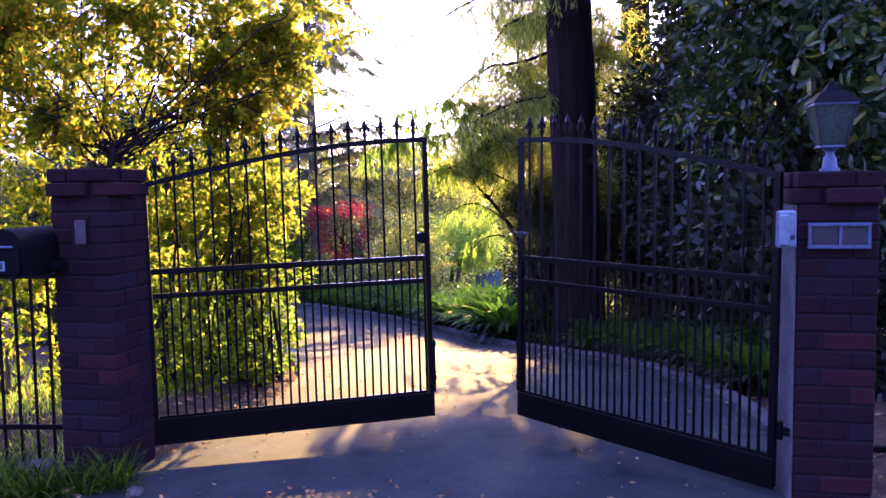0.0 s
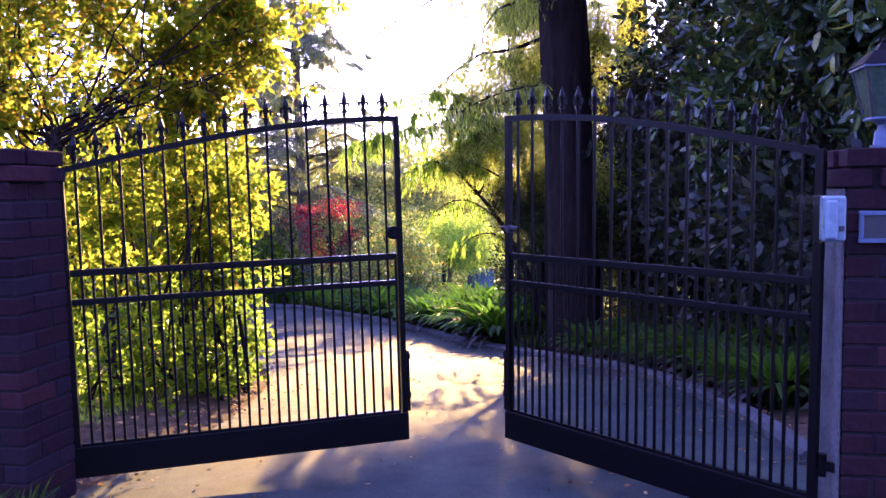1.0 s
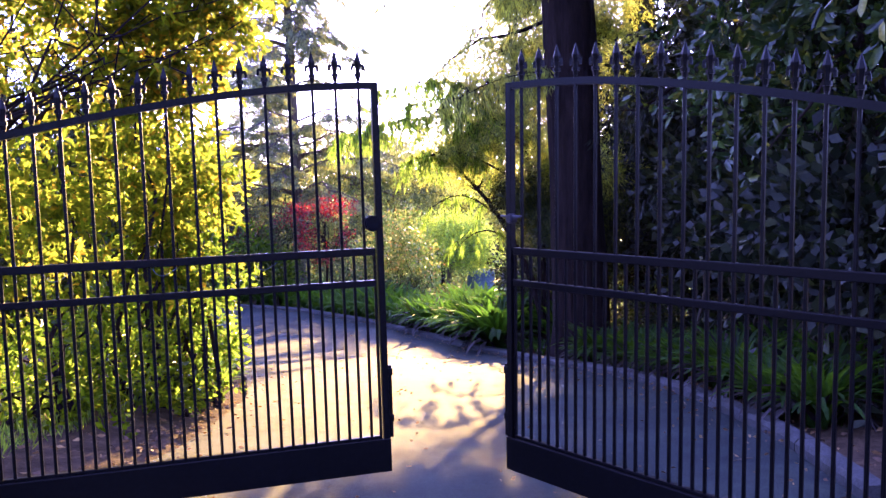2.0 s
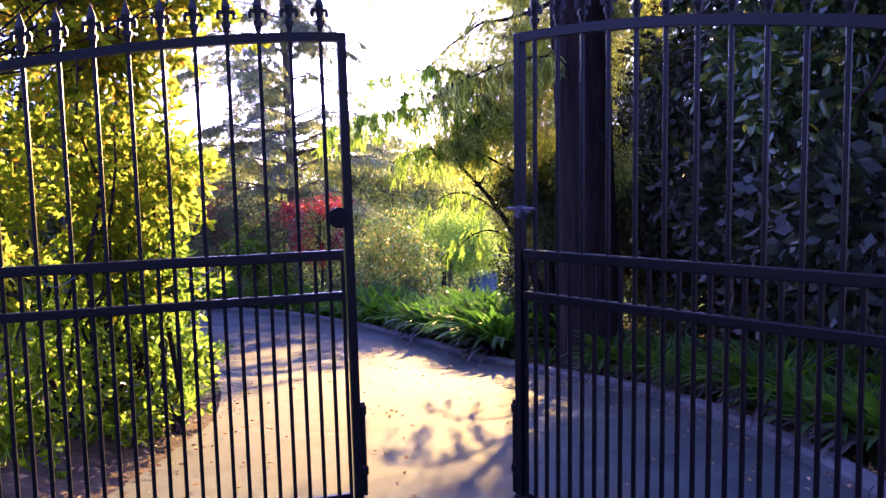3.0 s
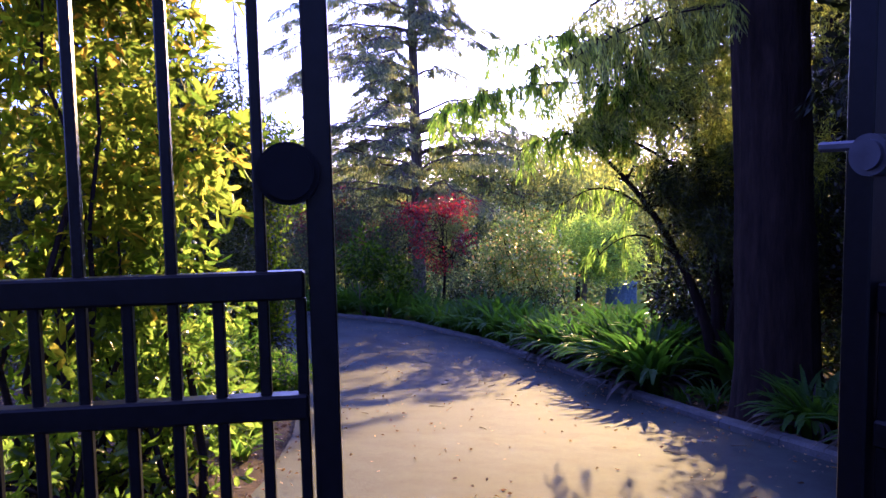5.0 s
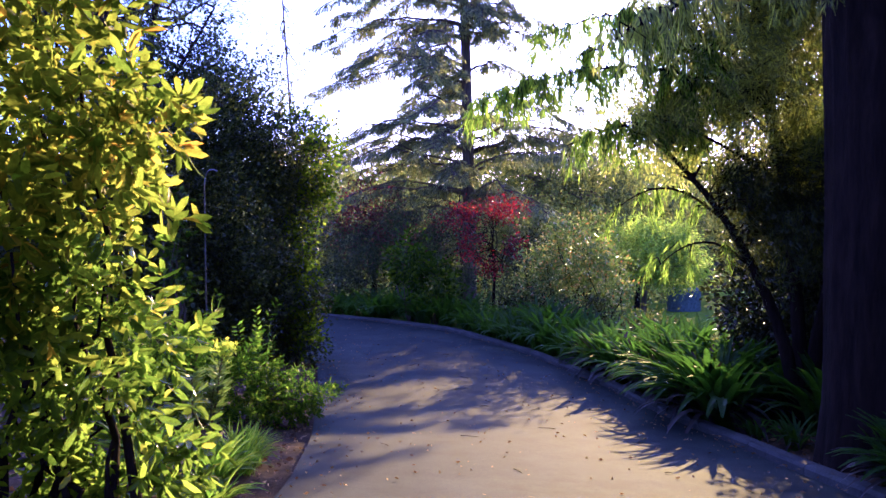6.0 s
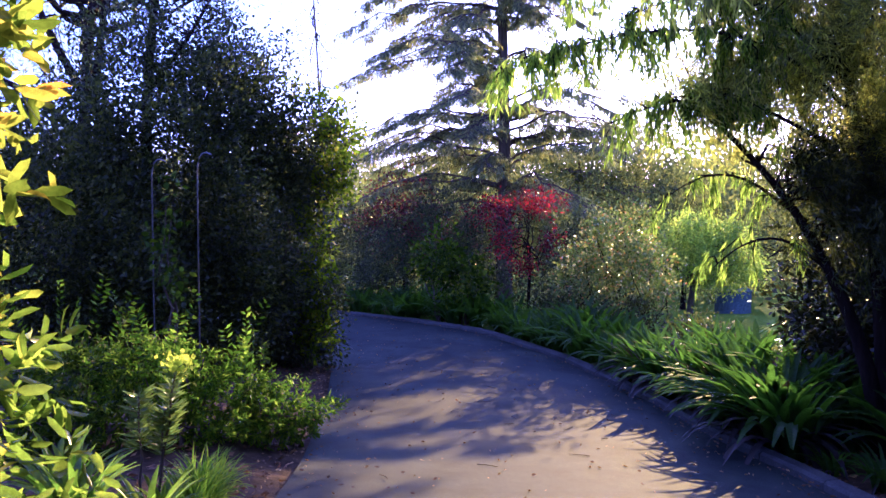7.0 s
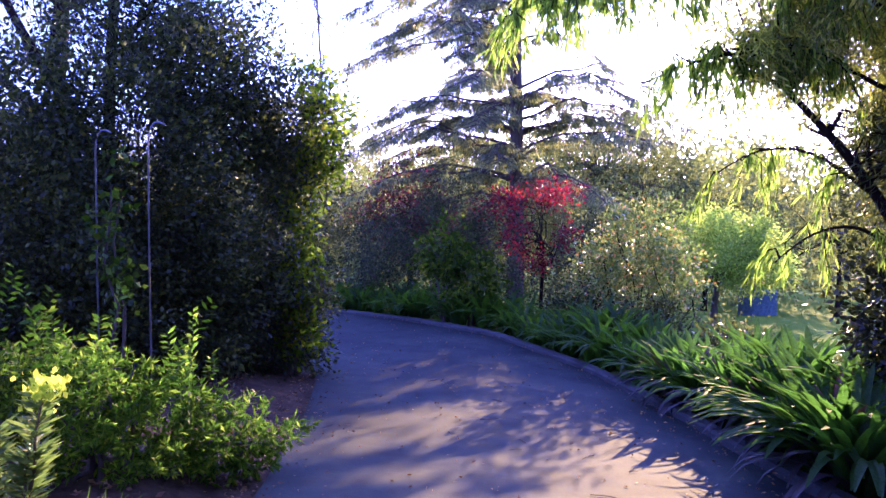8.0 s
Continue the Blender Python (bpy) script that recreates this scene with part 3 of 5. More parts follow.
def build_lantern(m):
    lamp = thing("pillar_lantern", "dark metal carriage lantern with pale frosted panes on brick pillar", "lantern", m=m @ Matrix.Diagonal((0.82, 0.82, 0.95, 1)))
    bm = bmesh.new()
    for z0, z1, a, b in ((0, 0.015, 0.055, 0.055), (0.015, 0.075, 0.042, 0.034), (0.075, 0.1, 0.026, 0.022), (0.1, 0.125, 0.03, 0.05)):
        bmesh.ops.create_cone(bm, cap_ends=True, segments=20, radius1=a, radius2=b, depth=z1 - z0, matrix=Matrix.Translation((0, 0, (z0 + z1) / 2)))
    part("base", bm, PALE_METAL, lamp, "pale grey turned base")
    lo, hi, z0, z1 = 0.062, 0.108, 0.128, 0.33
    for k in range(4):
        bm = bmesh.new()
        vs = [bm.verts.new(p) for p in ((-lo + 0.006, -lo, z0), (lo - 0.006, -lo, z0), (hi - 0.006, -hi, z1), (-hi + 0.006, -hi, z1))]
        bm.faces.new(vs)
        bmesh.ops.solidify(bm, geom=bm.faces[:], thickness=0.004)
        part("pane", bm, LANTERN_GLASS, lamp, "frosted glass pane", m=pose(0, 0, 0, 0, 0, 90 * k))
        v, f = tube([(-lo, -lo, z0 - 0.004), (-hi, -hi, z1)], [0.0075, 0.0075], 6)
        child("corner_strut", tree_mesh("corner_strut", v, [tuple(q) for q in f], DARK_METAL), lamp, m=pose(0, 0, 0, 0, 0, 90 * k))
    part("sill", boxed(-0.07, 0.07, -0.07, 0.07, 0.118, 0.13, bevel=0.003), PALE_METAL, lamp)
    bm = bmesh.new()
    bmesh.ops.create_cone(bm, cap_ends=True, segments=4, radius1=0.185, radius2=0.09, depth=0.06, matrix=Matrix.Translation((0, 0, 0.37)) @ pose(0, 0, 0, 0, 0, 45))
    bmesh.ops.create_cone(bm, cap_ends=True, segments=4, radius1=0.07, radius2=0.035, depth=0.035, matrix=Matrix.Translation((0, 0, 0.415)) @ pose(0, 0, 0, 0, 0, 45))
    bmesh.ops.create_uvsphere(bm, u_segments=12, v_segments=8, radius=0.014, matrix=Matrix.Translation((0, 0, 0.443)))
    part("eave", boxed(-0.122, 0.122, -0.122, 0.122, 0.328, 0.341, bevel=0.003), PALE_METAL, lamp)
    part("roof", bm, BLACK_TIN, lamp, "pyramid metal roof with ball finial")


build_lantern(pose(2.05, 3.66, 0.085 + 17 * 0.086 + 0.152, 0, 0, -8))


def build_slot(m):
    slot = thing("letter_slot", "pale framed letter slot set in brick pillar", "letter slot", m=m)
    for z in (-0.052, 0.052):
        part("frame_bar", boxed(-0.135, 0.135, -0.02, 0.0, z - 0.008, z + 0.008, bevel=0.002), PALE_METAL, slot)
    for x in (-0.127, 0.005, 0.127):
        part("frame_bar", boxed(x - 0.007, x + 0.007, -0.019, 0.0, -0.044, 0.044, bevel=0.002), PALE_METAL, slot)
    for x0, x1 in ((-0.12, -0.002), (0.012, 0.12)):
        part("flap", boxed(x0, x1, -0.008, -0.003, -0.043, 0.043), DARK_SLOT, slot)


build_slot(pose(2.015, 3.463, 1.40, 0, 0, -8))


def build_intercom(m):
    com = thing("intercom", "white plastic intercom box with clear rain cover", "intercom", m=m)
    part("body", boxed(-0.05, 0.03, -0.06, 0.0, -0.085, 0.085, bevel=0.008), WHITE_PLASTIC, com)
    part("handset", boxed(-0.045, -0.005, -0.085, -0.061, -0.075, 0.07, bevel=0.008), WHITE_PLASTIC, com)
    part("button", boxed(0.004, 0.022, -0.067, -0.0605, -0.045, -0.025, bevel=0.002), DARK_SLOT, com)
    cover = boxed(-0.16, -0.052, -0.058, -0.055, -0.085, 0.085)
    box(cover, -0.16, -0.052, -0.0549, 0.02, -0.088, -0.0852)
    box(cover, -0.16, -0.052, -0.0549, 0.02, 0.0852, 0.088)
    part("rain_cover", cover, CLEAR, com, "clear plastic hinged rain cover")


build_intercom(pose(1.775, 3.45, 1.435, 0, 0, -8))


def build_fence(x0, x1, y, label):
    fence = thing("garden_fence", label, "fence")
    part("rail", boxed(x0, x1, y - 0.012, y + 0.012, 1.165, 1.195, bevel=0.002), IRON, fence)
    part("rail", boxed(x0, x1, y - 0.012, y + 0.012, 0.29, 0.32, bevel=0.002), IRON, fence)
    me = bpy.data.meshes.new("bar")
    bm = boxed(-0.0065, 0.0065, -0.0065, 0.0065, 0.10, 1.33)
    bm.to_mesh(me)
    bm.free()
    me.materials.append(IRON)
    n = int((x1 - x0) / 0.098)
    for i in range(n):
        x = x0 + (i + 0.5) * 0.098
        child("bar", me, fence, m=pose(x, y, 0))
        child("finial", FINIAL, fence, m=pose(x, y, 1.32))
    for x in (x0 + 0.02, x1 - 0.02):
        part("post", boxed(x - 0.02, x + 0.02, y - 0.02, y + 0.02, -0.1, 1.4, bevel=0.003), IRON, fence)


build_fence(-5.2, -1.98, 4.05, "black iron picket fence with spear tips")
build_fence(2.26, 5.0, 3.72, "black iron picket fence in deep shade")

# ---- trees and shrubs ----


def wander(rng, start, end, n=7, wobble=0.12, sag=0.0):
    """A crooked line from start to end, as limbs grow."""
    start, end = np.asarray(start, float), np.asarray(end, float)
    s = np.linspace(0, 1, n)[:, None]
    p = start + (end - start) * s
    j = rng.normal(0, wobble, (n, 3)) * np.sin(np.pi * s)
    p = p + j
    p[:, 2] += sag * np.sin(np.pi * s[:, 0])
    return p


def foliage(name, parent, mat, pieces, label=""):
    v, f = join(pieces)
    ob = child(name, fast_mesh(name, v, f, mat), parent, label)
    return tagged(ob, kind="stuff")


def woody(name, parent, mat, limbs, sides=9, main=0):
    """limbs: lists of (points, radius at foot, radius at end). The first main limbs are parts of their own."""
    def solid(some):
        pieces = []
        for pts, a, b in some:
            n = len(pts)
            pieces.append(tube(pts, np.linspace(a, b, n) * (1 + 0.25 * np.linspace(1, 0, n) ** 6), sides))
        v, f = join(pieces)
        me = fast_mesh(name, v, f, mat)
        me.polygons.foreach_set("use_smooth", [True] * len(me.polygons))
        return me

    for limb in limbs[:main]:
        child(name, solid([limb]), parent)
    if len(limbs) > main:
        tagged(child("branchwork", solid(limbs[main:]), parent), kind="stuff")


def shrub(name, label, blobs, mat, leaf, seed, clumps=220, per=22, size=0.11, rich=False, shell=0.45, stems=5, bark=None, droop=0.1, category="shrub", spread=0.7, whorled=False):
    """A bush of leafy clumps on several stems. blobs: centre and radius; clumps are shared out by size."""
    rng = np.random.default_rng(seed)
    bush = thing(name, label, category)
    vol = np.array([np.prod(r) ** 0.67 for _, r in blobs])
    vol = vol / vol.sum()
    pieces, limbs = [], []
    for (c, r), share in zip(blobs, vol):
        if whorled:
            p, d = whorls(rng, max(8, int(clumps * share)), per, c, r, leaf[0], shell)
        else:
            p, d = clumped(rng, max(8, int(clumps * share)), per, c, r, size, shell)
        ok = p[:, 2] > bed(p[:, 0], p[:, 1]) + 0.02
        pieces.append(leaves(rng, p[ok], d[ok], leaf[0], leaf[1], 0.22 if whorled else spread, 0.15, droop, rich))
        for _ in range(stems):
            foot = np.array([c[0] + rng.normal(0, r[0] * 0.25), c[1] + rng.normal(0, r[1] * 0.25), 0])
            foot[2] = bed(foot[0], foot[1]) - 0.05
            end = np.asarray(c) + unit(rng.normal(0, 1, 3)) * np.asarray(r) * 0.75
            end[2] = max(end[2], foot[2] + 0.3)
            limbs.append((wander(rng, foot, end, 7, 0.06), 0.022, 0.005))
    woody("stem", bush, bark or BARK_GREY, limbs, 6)
    foliage("foliage", bush, mat, pieces)
    return bush


# the yellow-green broadleaf shrub inside the gate
laurel = shrub("laurel_shrub", "broadleaf evergreen shrub with backlit yellow-green leaves beside drive",
      [((-2.35, 7.0, 1.3), (0.85, 0.42, 0.75)), ((-2.5, 6.3, 1.25), (0.8, 0.3, 0.8)), ((-3.4, 6.8, 1.5), (0.8, 0.36, 0.8)), ((-2.05, 7.35, 1.65), (0.62, 0.4, 0.6)), ((-1.85, 7.3, 1.55), (0.58, 0.36, 0.5)), ((-2.3, 6.9, 2.0), (0.68, 0.4, 0.5))],
      LEAF_YELLOW, (0.085, 0.033), 11, clumps=720, per=11, rich=True, stems=3, shell=0.4, whorled=True, bark=BARK_DARK)
shrub("glossy_shrub", "dense shrub with small glinting green leaves under the laurel",
      [((-2.15, 7.2, 0.35), (0.58, 0.4, 0.7)), ((-2.45, 6.3, 0.25), (0.78, 0.55, 0.75)), ((-2.0, 7.1, 0.85), (0.5, 0.4, 0.55)), ((-1.92, 6.7, 0.12), (0.46, 0.5, 0.45)), ((-1.78, 7.25, 0.75), (0.42, 0.36, 0.5)), ((-1.8, 7.5, 0.2), (0.42, 0.42, 0.48)), ((-2.6, 6.2, 0.0), (0.8, 0.5, 0.35)), ((-2.1, 6.9, -0.1), (0.6, 0.5, 0.3))],
      LEAF_GLOSSY, (0.08, 0.030), 14, clumps=860, per=11, rich=True, stems=3, shell=0.45, whorled=True, bark=BARK_DARK)


def shoots(parent, mat, seed, blobs, count):
    """Upright leafy shoots standing out of low bushes, leaves in pairs along them."""
    rng = np.random.default_rng(seed)
    pieces = []
    for c, r in blobs:
        for _ in range(count):
            a, k = rng.uniform(0, 6.28), rng.uniform(0, 0.9)
            foot = np.array(c) + (math.cos(a) * k * r[0], math.sin(a) * k * r[1], r[2] * (0.95 - 0.5 * k * k))
            lean = unit(np.array([math.cos(a) * k * 0.8, math.sin(a) * k * 0.8, 1.0]))
            n = 22
            s = np.linspace(0, 0.42, n)[:, None] * rng.uniform(0.6, 1.3)
            side = unit(np.cross(lean, rng.normal(0, 1, 3)))
            d = side * np.where(np.arange(n) % 2, 1, -1)[:, None] + lean * 0.45
            pieces.append(leaves(rng, foot + lean * s, d, 0.078, 0.026, 0.08, 0.15))
    foliage("new_growth", parent, mat, pieces)


def single_leaves(parent, mat, seed, count, low, high, leaf):
    """Leaves of the near face, each a part of its own, on a few shared meshes."""
    rng = np.random.default_rng(seed)
    shapes = []
    for _ in range(6):
        v, f = leaves(rng, np.zeros((1, 3)), np.array([1.0, 0, 0]), leaf[0], leaf[1], 0.05, 0.18, 0.0, True)
        shapes.append(fast_mesh("leaf", v, f, mat))
    for i in range(count):
        place = [rng.uniform(a, b) for a, b in zip(low, high)]
        child("leaf", shapes[i % 6], parent, m=pose(*place, rng.uniform(-180, 180), rng.uniform(-40, 60), rng.uniform(-150, 60)))


single_leaves(laurel, LEAF_YELLOW, 13, 240, (-1.95, 6.9, 0.7), (-1.62, 7.6, 2.1), (0.088, 0.036))


def broadleaf_tree(name, label, trunk, crown, mat, bark, leaf, seed, clumps, per, size, rich=False, category="tree", limbs_to=14, radius=0.09, shell=0.35, droop=0.2, whorled=False, limb=0.4):
    """A tree: trunk points, crown blobs; limbs reach from the trunk into the crown."""
    rng = np.random.default_rng(seed)
    tree = thing(name, label, category)
    trunk = np.asarray(trunk, float)
    limbs = [(smooth_line(trunk, 12), radius, radius * 0.45)]
    twigs, pieces = [], []
    sizes = np.array([np.prod(r) ** 0.67 for _, r in crown])
    for (c, r), size_share in zip(crown, sizes / sizes.sum()):
        share = max(6, int(clumps * size_share))
        if whorled:
            p, d = whorls(rng, share, per, c, r, leaf[0], shell)
        else:
            p, d = clumped(rng, share, per, c, r, size, shell)
        pieces.append(leaves(rng, p, d, leaf[0], leaf[1], 0.22 if whorled else 0.7, 0.15, droop, rich))
        for _ in range(max(3, limbs_to // len(crown))):
            end = np.asarray(c) + unit(rng.normal(0, 1, 3)) * np.asarray(r) * 0.85
            start = trunk[-1] + (trunk[-2] - trunk[-1]) * rng.uniform(0, 0.8)
            line = wander(rng, start, end, 8, 0.10)
            limbs.append((line, radius * limb, radius * 0.08))
            for _ in range(3):
                k = rng.integers(3, 8)
                limbs.append((wander(rng, line[k], line[k] + rng.normal(0, 0.3, 3) * np.asarray(r), 5, 0.05), radius * 0.12, radius * 0.04))
    woody("trunk", tree, bark, limbs, 8, main=1)
    foliage("crown", tree, mat, pieces)
    return tree


broadleaf_tree("autumn_tree", "small tree with airy yellowing bronze-green leaves over gate",
               [(-3.0, 6.3, -0.1), (-2.98, 6.35, 1.0), (-2.95, 6.45, 1.7), (-2.9, 6.6, 2.1)],
               [((-2.9, 7.2, 3.4), (1.2, 0.7, 1.0)), ((-4.1, 6.8, 3.2), (1.2, 0.7, 1.2)), ((-2.1, 7.2, 2.75), (0.9, 0.5, 0.5)), ((-5.3, 7.4, 2.9), (1.2, 0.8, 1.5)), ((-1.7, 7.4, 3.2), (0.85, 0.6, 0.8)), ((-3.4, 6.6, 2.3), (0.8, 0.35, 0.45)), ((-2.0, 7.2, 2.4), (0.7, 0.4, 0.38))],
               LEAF_BRONZE, BARK_DARK, (0.088, 0.036), 21, 3000, 11, 0.16, rich=True, radius=0.055, limbs_to=28, shell=0.05, whorled=True, limb=0.2)
shrub("garden_shrub", "leafy green and yellow shrub behind the picket fence",
      [((-3.75, 6.1, 0.7), (0.8, 0.6, 1.05)), ((-6.0, 8.2, 1.3), (1.1, 1.0, 1.5))], LEAF_YELLOW, (0.10, 0.042), 12, clumps=330, per=11, shell=0.3, whorled=True, rich=True)
hedge = shrub("hedge_shrub", "tall dark evergreen shrub with small leaves, sunlit at its edge",
      [((-5.95, 15.3, 0.7), (1.1, 1.0, 2.05)), ((-6.4, 14.0, 1.2), (1.2, 1.1, 2.2)), ((-6.9, 12.8, 0.7), (1.3, 1.2, 1.7)), ((-7.7, 13.9, 1.2), (1.0, 0.8, 0.9)), ((-5.35, 15.5, 1.7), (0.65, 0.6, 0.8)), ((-6.3, 15.0, 2.5), (0.9, 0.8, 0.9)), ((-5.55, 15.4, -0.5), (0.72, 0.8, 0.9)), ((-5.9, 14.2, -0.3), (0.9, 0.9, 1.0)), ((-6.2, 12.9, -0.2), (0.9, 0.9, 1.0))],
      LEAF_HEDGE, (0.064, 0.038), 31, clumps=6400, per=24, size=0.10, shell=0.4, stems=3)
# a brighter leaf material puts the sunlight on the hedge's edge into colour
rng = np.random.default_rng(35)
edge_pieces = []
for (cx, cy, cz), (rx, rz), count in (((-4.75, 15.4, 1.95), (0.3, 0.4), 52), ((-4.8, 15.35, 1.3), (0.26, 0.35), 34), ((-5.0, 15.3, 0.75), (0.22, 0.3), 20), ((-5.3, 15.6, 2.6), (0.4, 0.25), 10), ((-4.95, 15.2, 0.1), (0.2, 0.4), 34), ((-5.0, 15.2, -0.6), (0.24, 0.35), 50)):
    p, d = clumped(rng, count, 15, (cx, cy, cz), (rx, rx, rz), 0.07, 0.3)
    edge_pieces.append(leaves(rng, p, d, 0.085, 0.046, 0.7, 0.15, 0.1))
foliage("sunlit_growth", hedge, LEAF_GLOSSY, edge_pieces, "bright yellow-green sunlit leaves")
hebe = shrub("hebe_bush", "low bushy green shrub with upright leafy shoots", [((-3.12, 11.25, -0.5), (0.42, 0.45, 0.32)), ((-3.4, 10.9, -0.35), (0.45, 0.5, 0.38)), ((-3.75, 10.7, -0.2), (0.5, 0.5, 0.42))],
      LEAF_FERN, (0.06, 0.017), 41, clumps=620, per=18, shell=0.55, whorled=True)
shrub("hebe_bush", "low bushy green shrub under the dark hedge", [((-4.35, 10.6, -0.22), (0.6, 0.6, 0.42)), ((-3.95, 9.9, -0.35), (0.45, 0.4, 0.35))],
      LEAF_LOW, (0.065, 0.02), 42, clumps=420, per=18, shell=0.55, whorled=True)
shoots(hebe, LEAF_FERN, 43, [((-3.3, 11.1, -0.5), (0.5, 0.5, 0.32)), ((-3.75, 10.7, -0.3), (0.55, 0.6, 0.4)), ((-4.4, 10.4, -0.25), (0.55, 0.6, 0.42))], 7)


def big_conifer():
    rng = np.random.default_rng(51)
    tree = thing("old_conifer", "huge old conifer with thick fissured dark trunk", "tree")
    foot = np.array([1.76, 11.5, bed(1.76, 11.5) - 0.1])
    pts = np.array([foot + (0, 0, 0), foot + (-0.02, 0, 0.5), foot + (-0.06, 0, 2), foot + (-0.14, 0, 4), foot + (-0.3, 0, 9), foot + (-0.4, 0, 15)])
    pts = smooth_line(pts, 30)
    sides = 30
    v, f = tube(pts, np.interp(np.linspace(0, 1, 30), [0, 0.04, 0.15, 0.4, 1], [0.44, 0.36, 0.33, 0.30, 0.14]), sides)
    ridge = 1 + 0.05 * np.sin(np.tile(np.arange(sides), 30) * 2.51 + np.repeat(np.arange(30), sides) * 0.35) + 0.03 * rng.normal(0, 1, len(v))
    centre = np.repeat(pts, sides, 0)
    v = centre + (v - centre) * ridge[:, None]
    me = fast_mesh("trunk", v, f, BARK_DARK)
    me.polygons.foreach_set("use_smooth", [True] * len(me.polygons))
    child("trunk", me, tree)
    limbs, pieces = [], []
    for i in range(26):
        z = rng.uniform(3.2, 13)
        a = rng.uniform(0, 6.28)
        ln = rng.uniform(2.0, 3.4) * (1.1 - z / 20)
        start = foot + (-0.02 * z, 0, z)
        end = start + (math.cos(a) * ln, math.sin(a) * ln, -0.5)
        line = wander(rng, start, end, 8, 0.1, 0.35)
        limbs.append((line, 0.032, 0.006))
        weep(rng, line, limbs, pieces, 34, 0.55, 0.45, (0.11, 0.012), 0.05)
    line = smooth_line(np.array([(1.75, 11.6, 3.0), (0.9, 11.0, 2.9), (0.3, 10.4, 2.6), (-0.1, 10.05, 2.3)]), 10)
    limbs.append((line, 0.014, 0.003))
    weep(rng, line, limbs, pieces, 44, 0.35, 0.25, (0.11, 0.013), 0.02)
    woody("limb", tree, BARK_DARK, limbs, 6)
    foliage("crown", tree, LEAF_WEEP, pieces)


def weep(rng, line, limbs, pieces, count, drop, reach=0.5, needle=(0.10, 0.012), begin=0.25, hang=0.9, scatter=0.25):
    """Hanging sprays of narrow leaves along the outer part of a limb."""
    n = len(line)
    for _ in range(count):
        u = rng.uniform(begin, 1.0) * (n - 1)
        k = min(int(u), n - 2)
        p = line[k] + (line[k + 1] - line[k]) * (u - k)
        out = unit(rng.normal(0, 1, 3) * (1, 1, 0.2)) * reach * rng.uniform(0.3, 1)
        q = p + out + (0, 0, -drop * rng.uniform(0.3, 1.0))
        twig = wander(rng, p, q, 6, 0.03, 0.12)
        limbs.append((twig, 0.007, 0.002))
        m = 42
        w = rng.uniform(0.2, 1, m) * 4.999
        j = w.astype(int)
        places = twig[j] + (twig[j + 1] - twig[j]) * (w - j)[:, None] + rng.normal(0, 0.02, (m, 3))
        ways = unit(np.array([0, 0, -hang]) + unit(q - p) * 0.5 + rng.normal(0, scatter, (m, 3)))
        pieces.append(leaves(rng, places, ways, needle[0], needle[1], 0.2, 0.2))


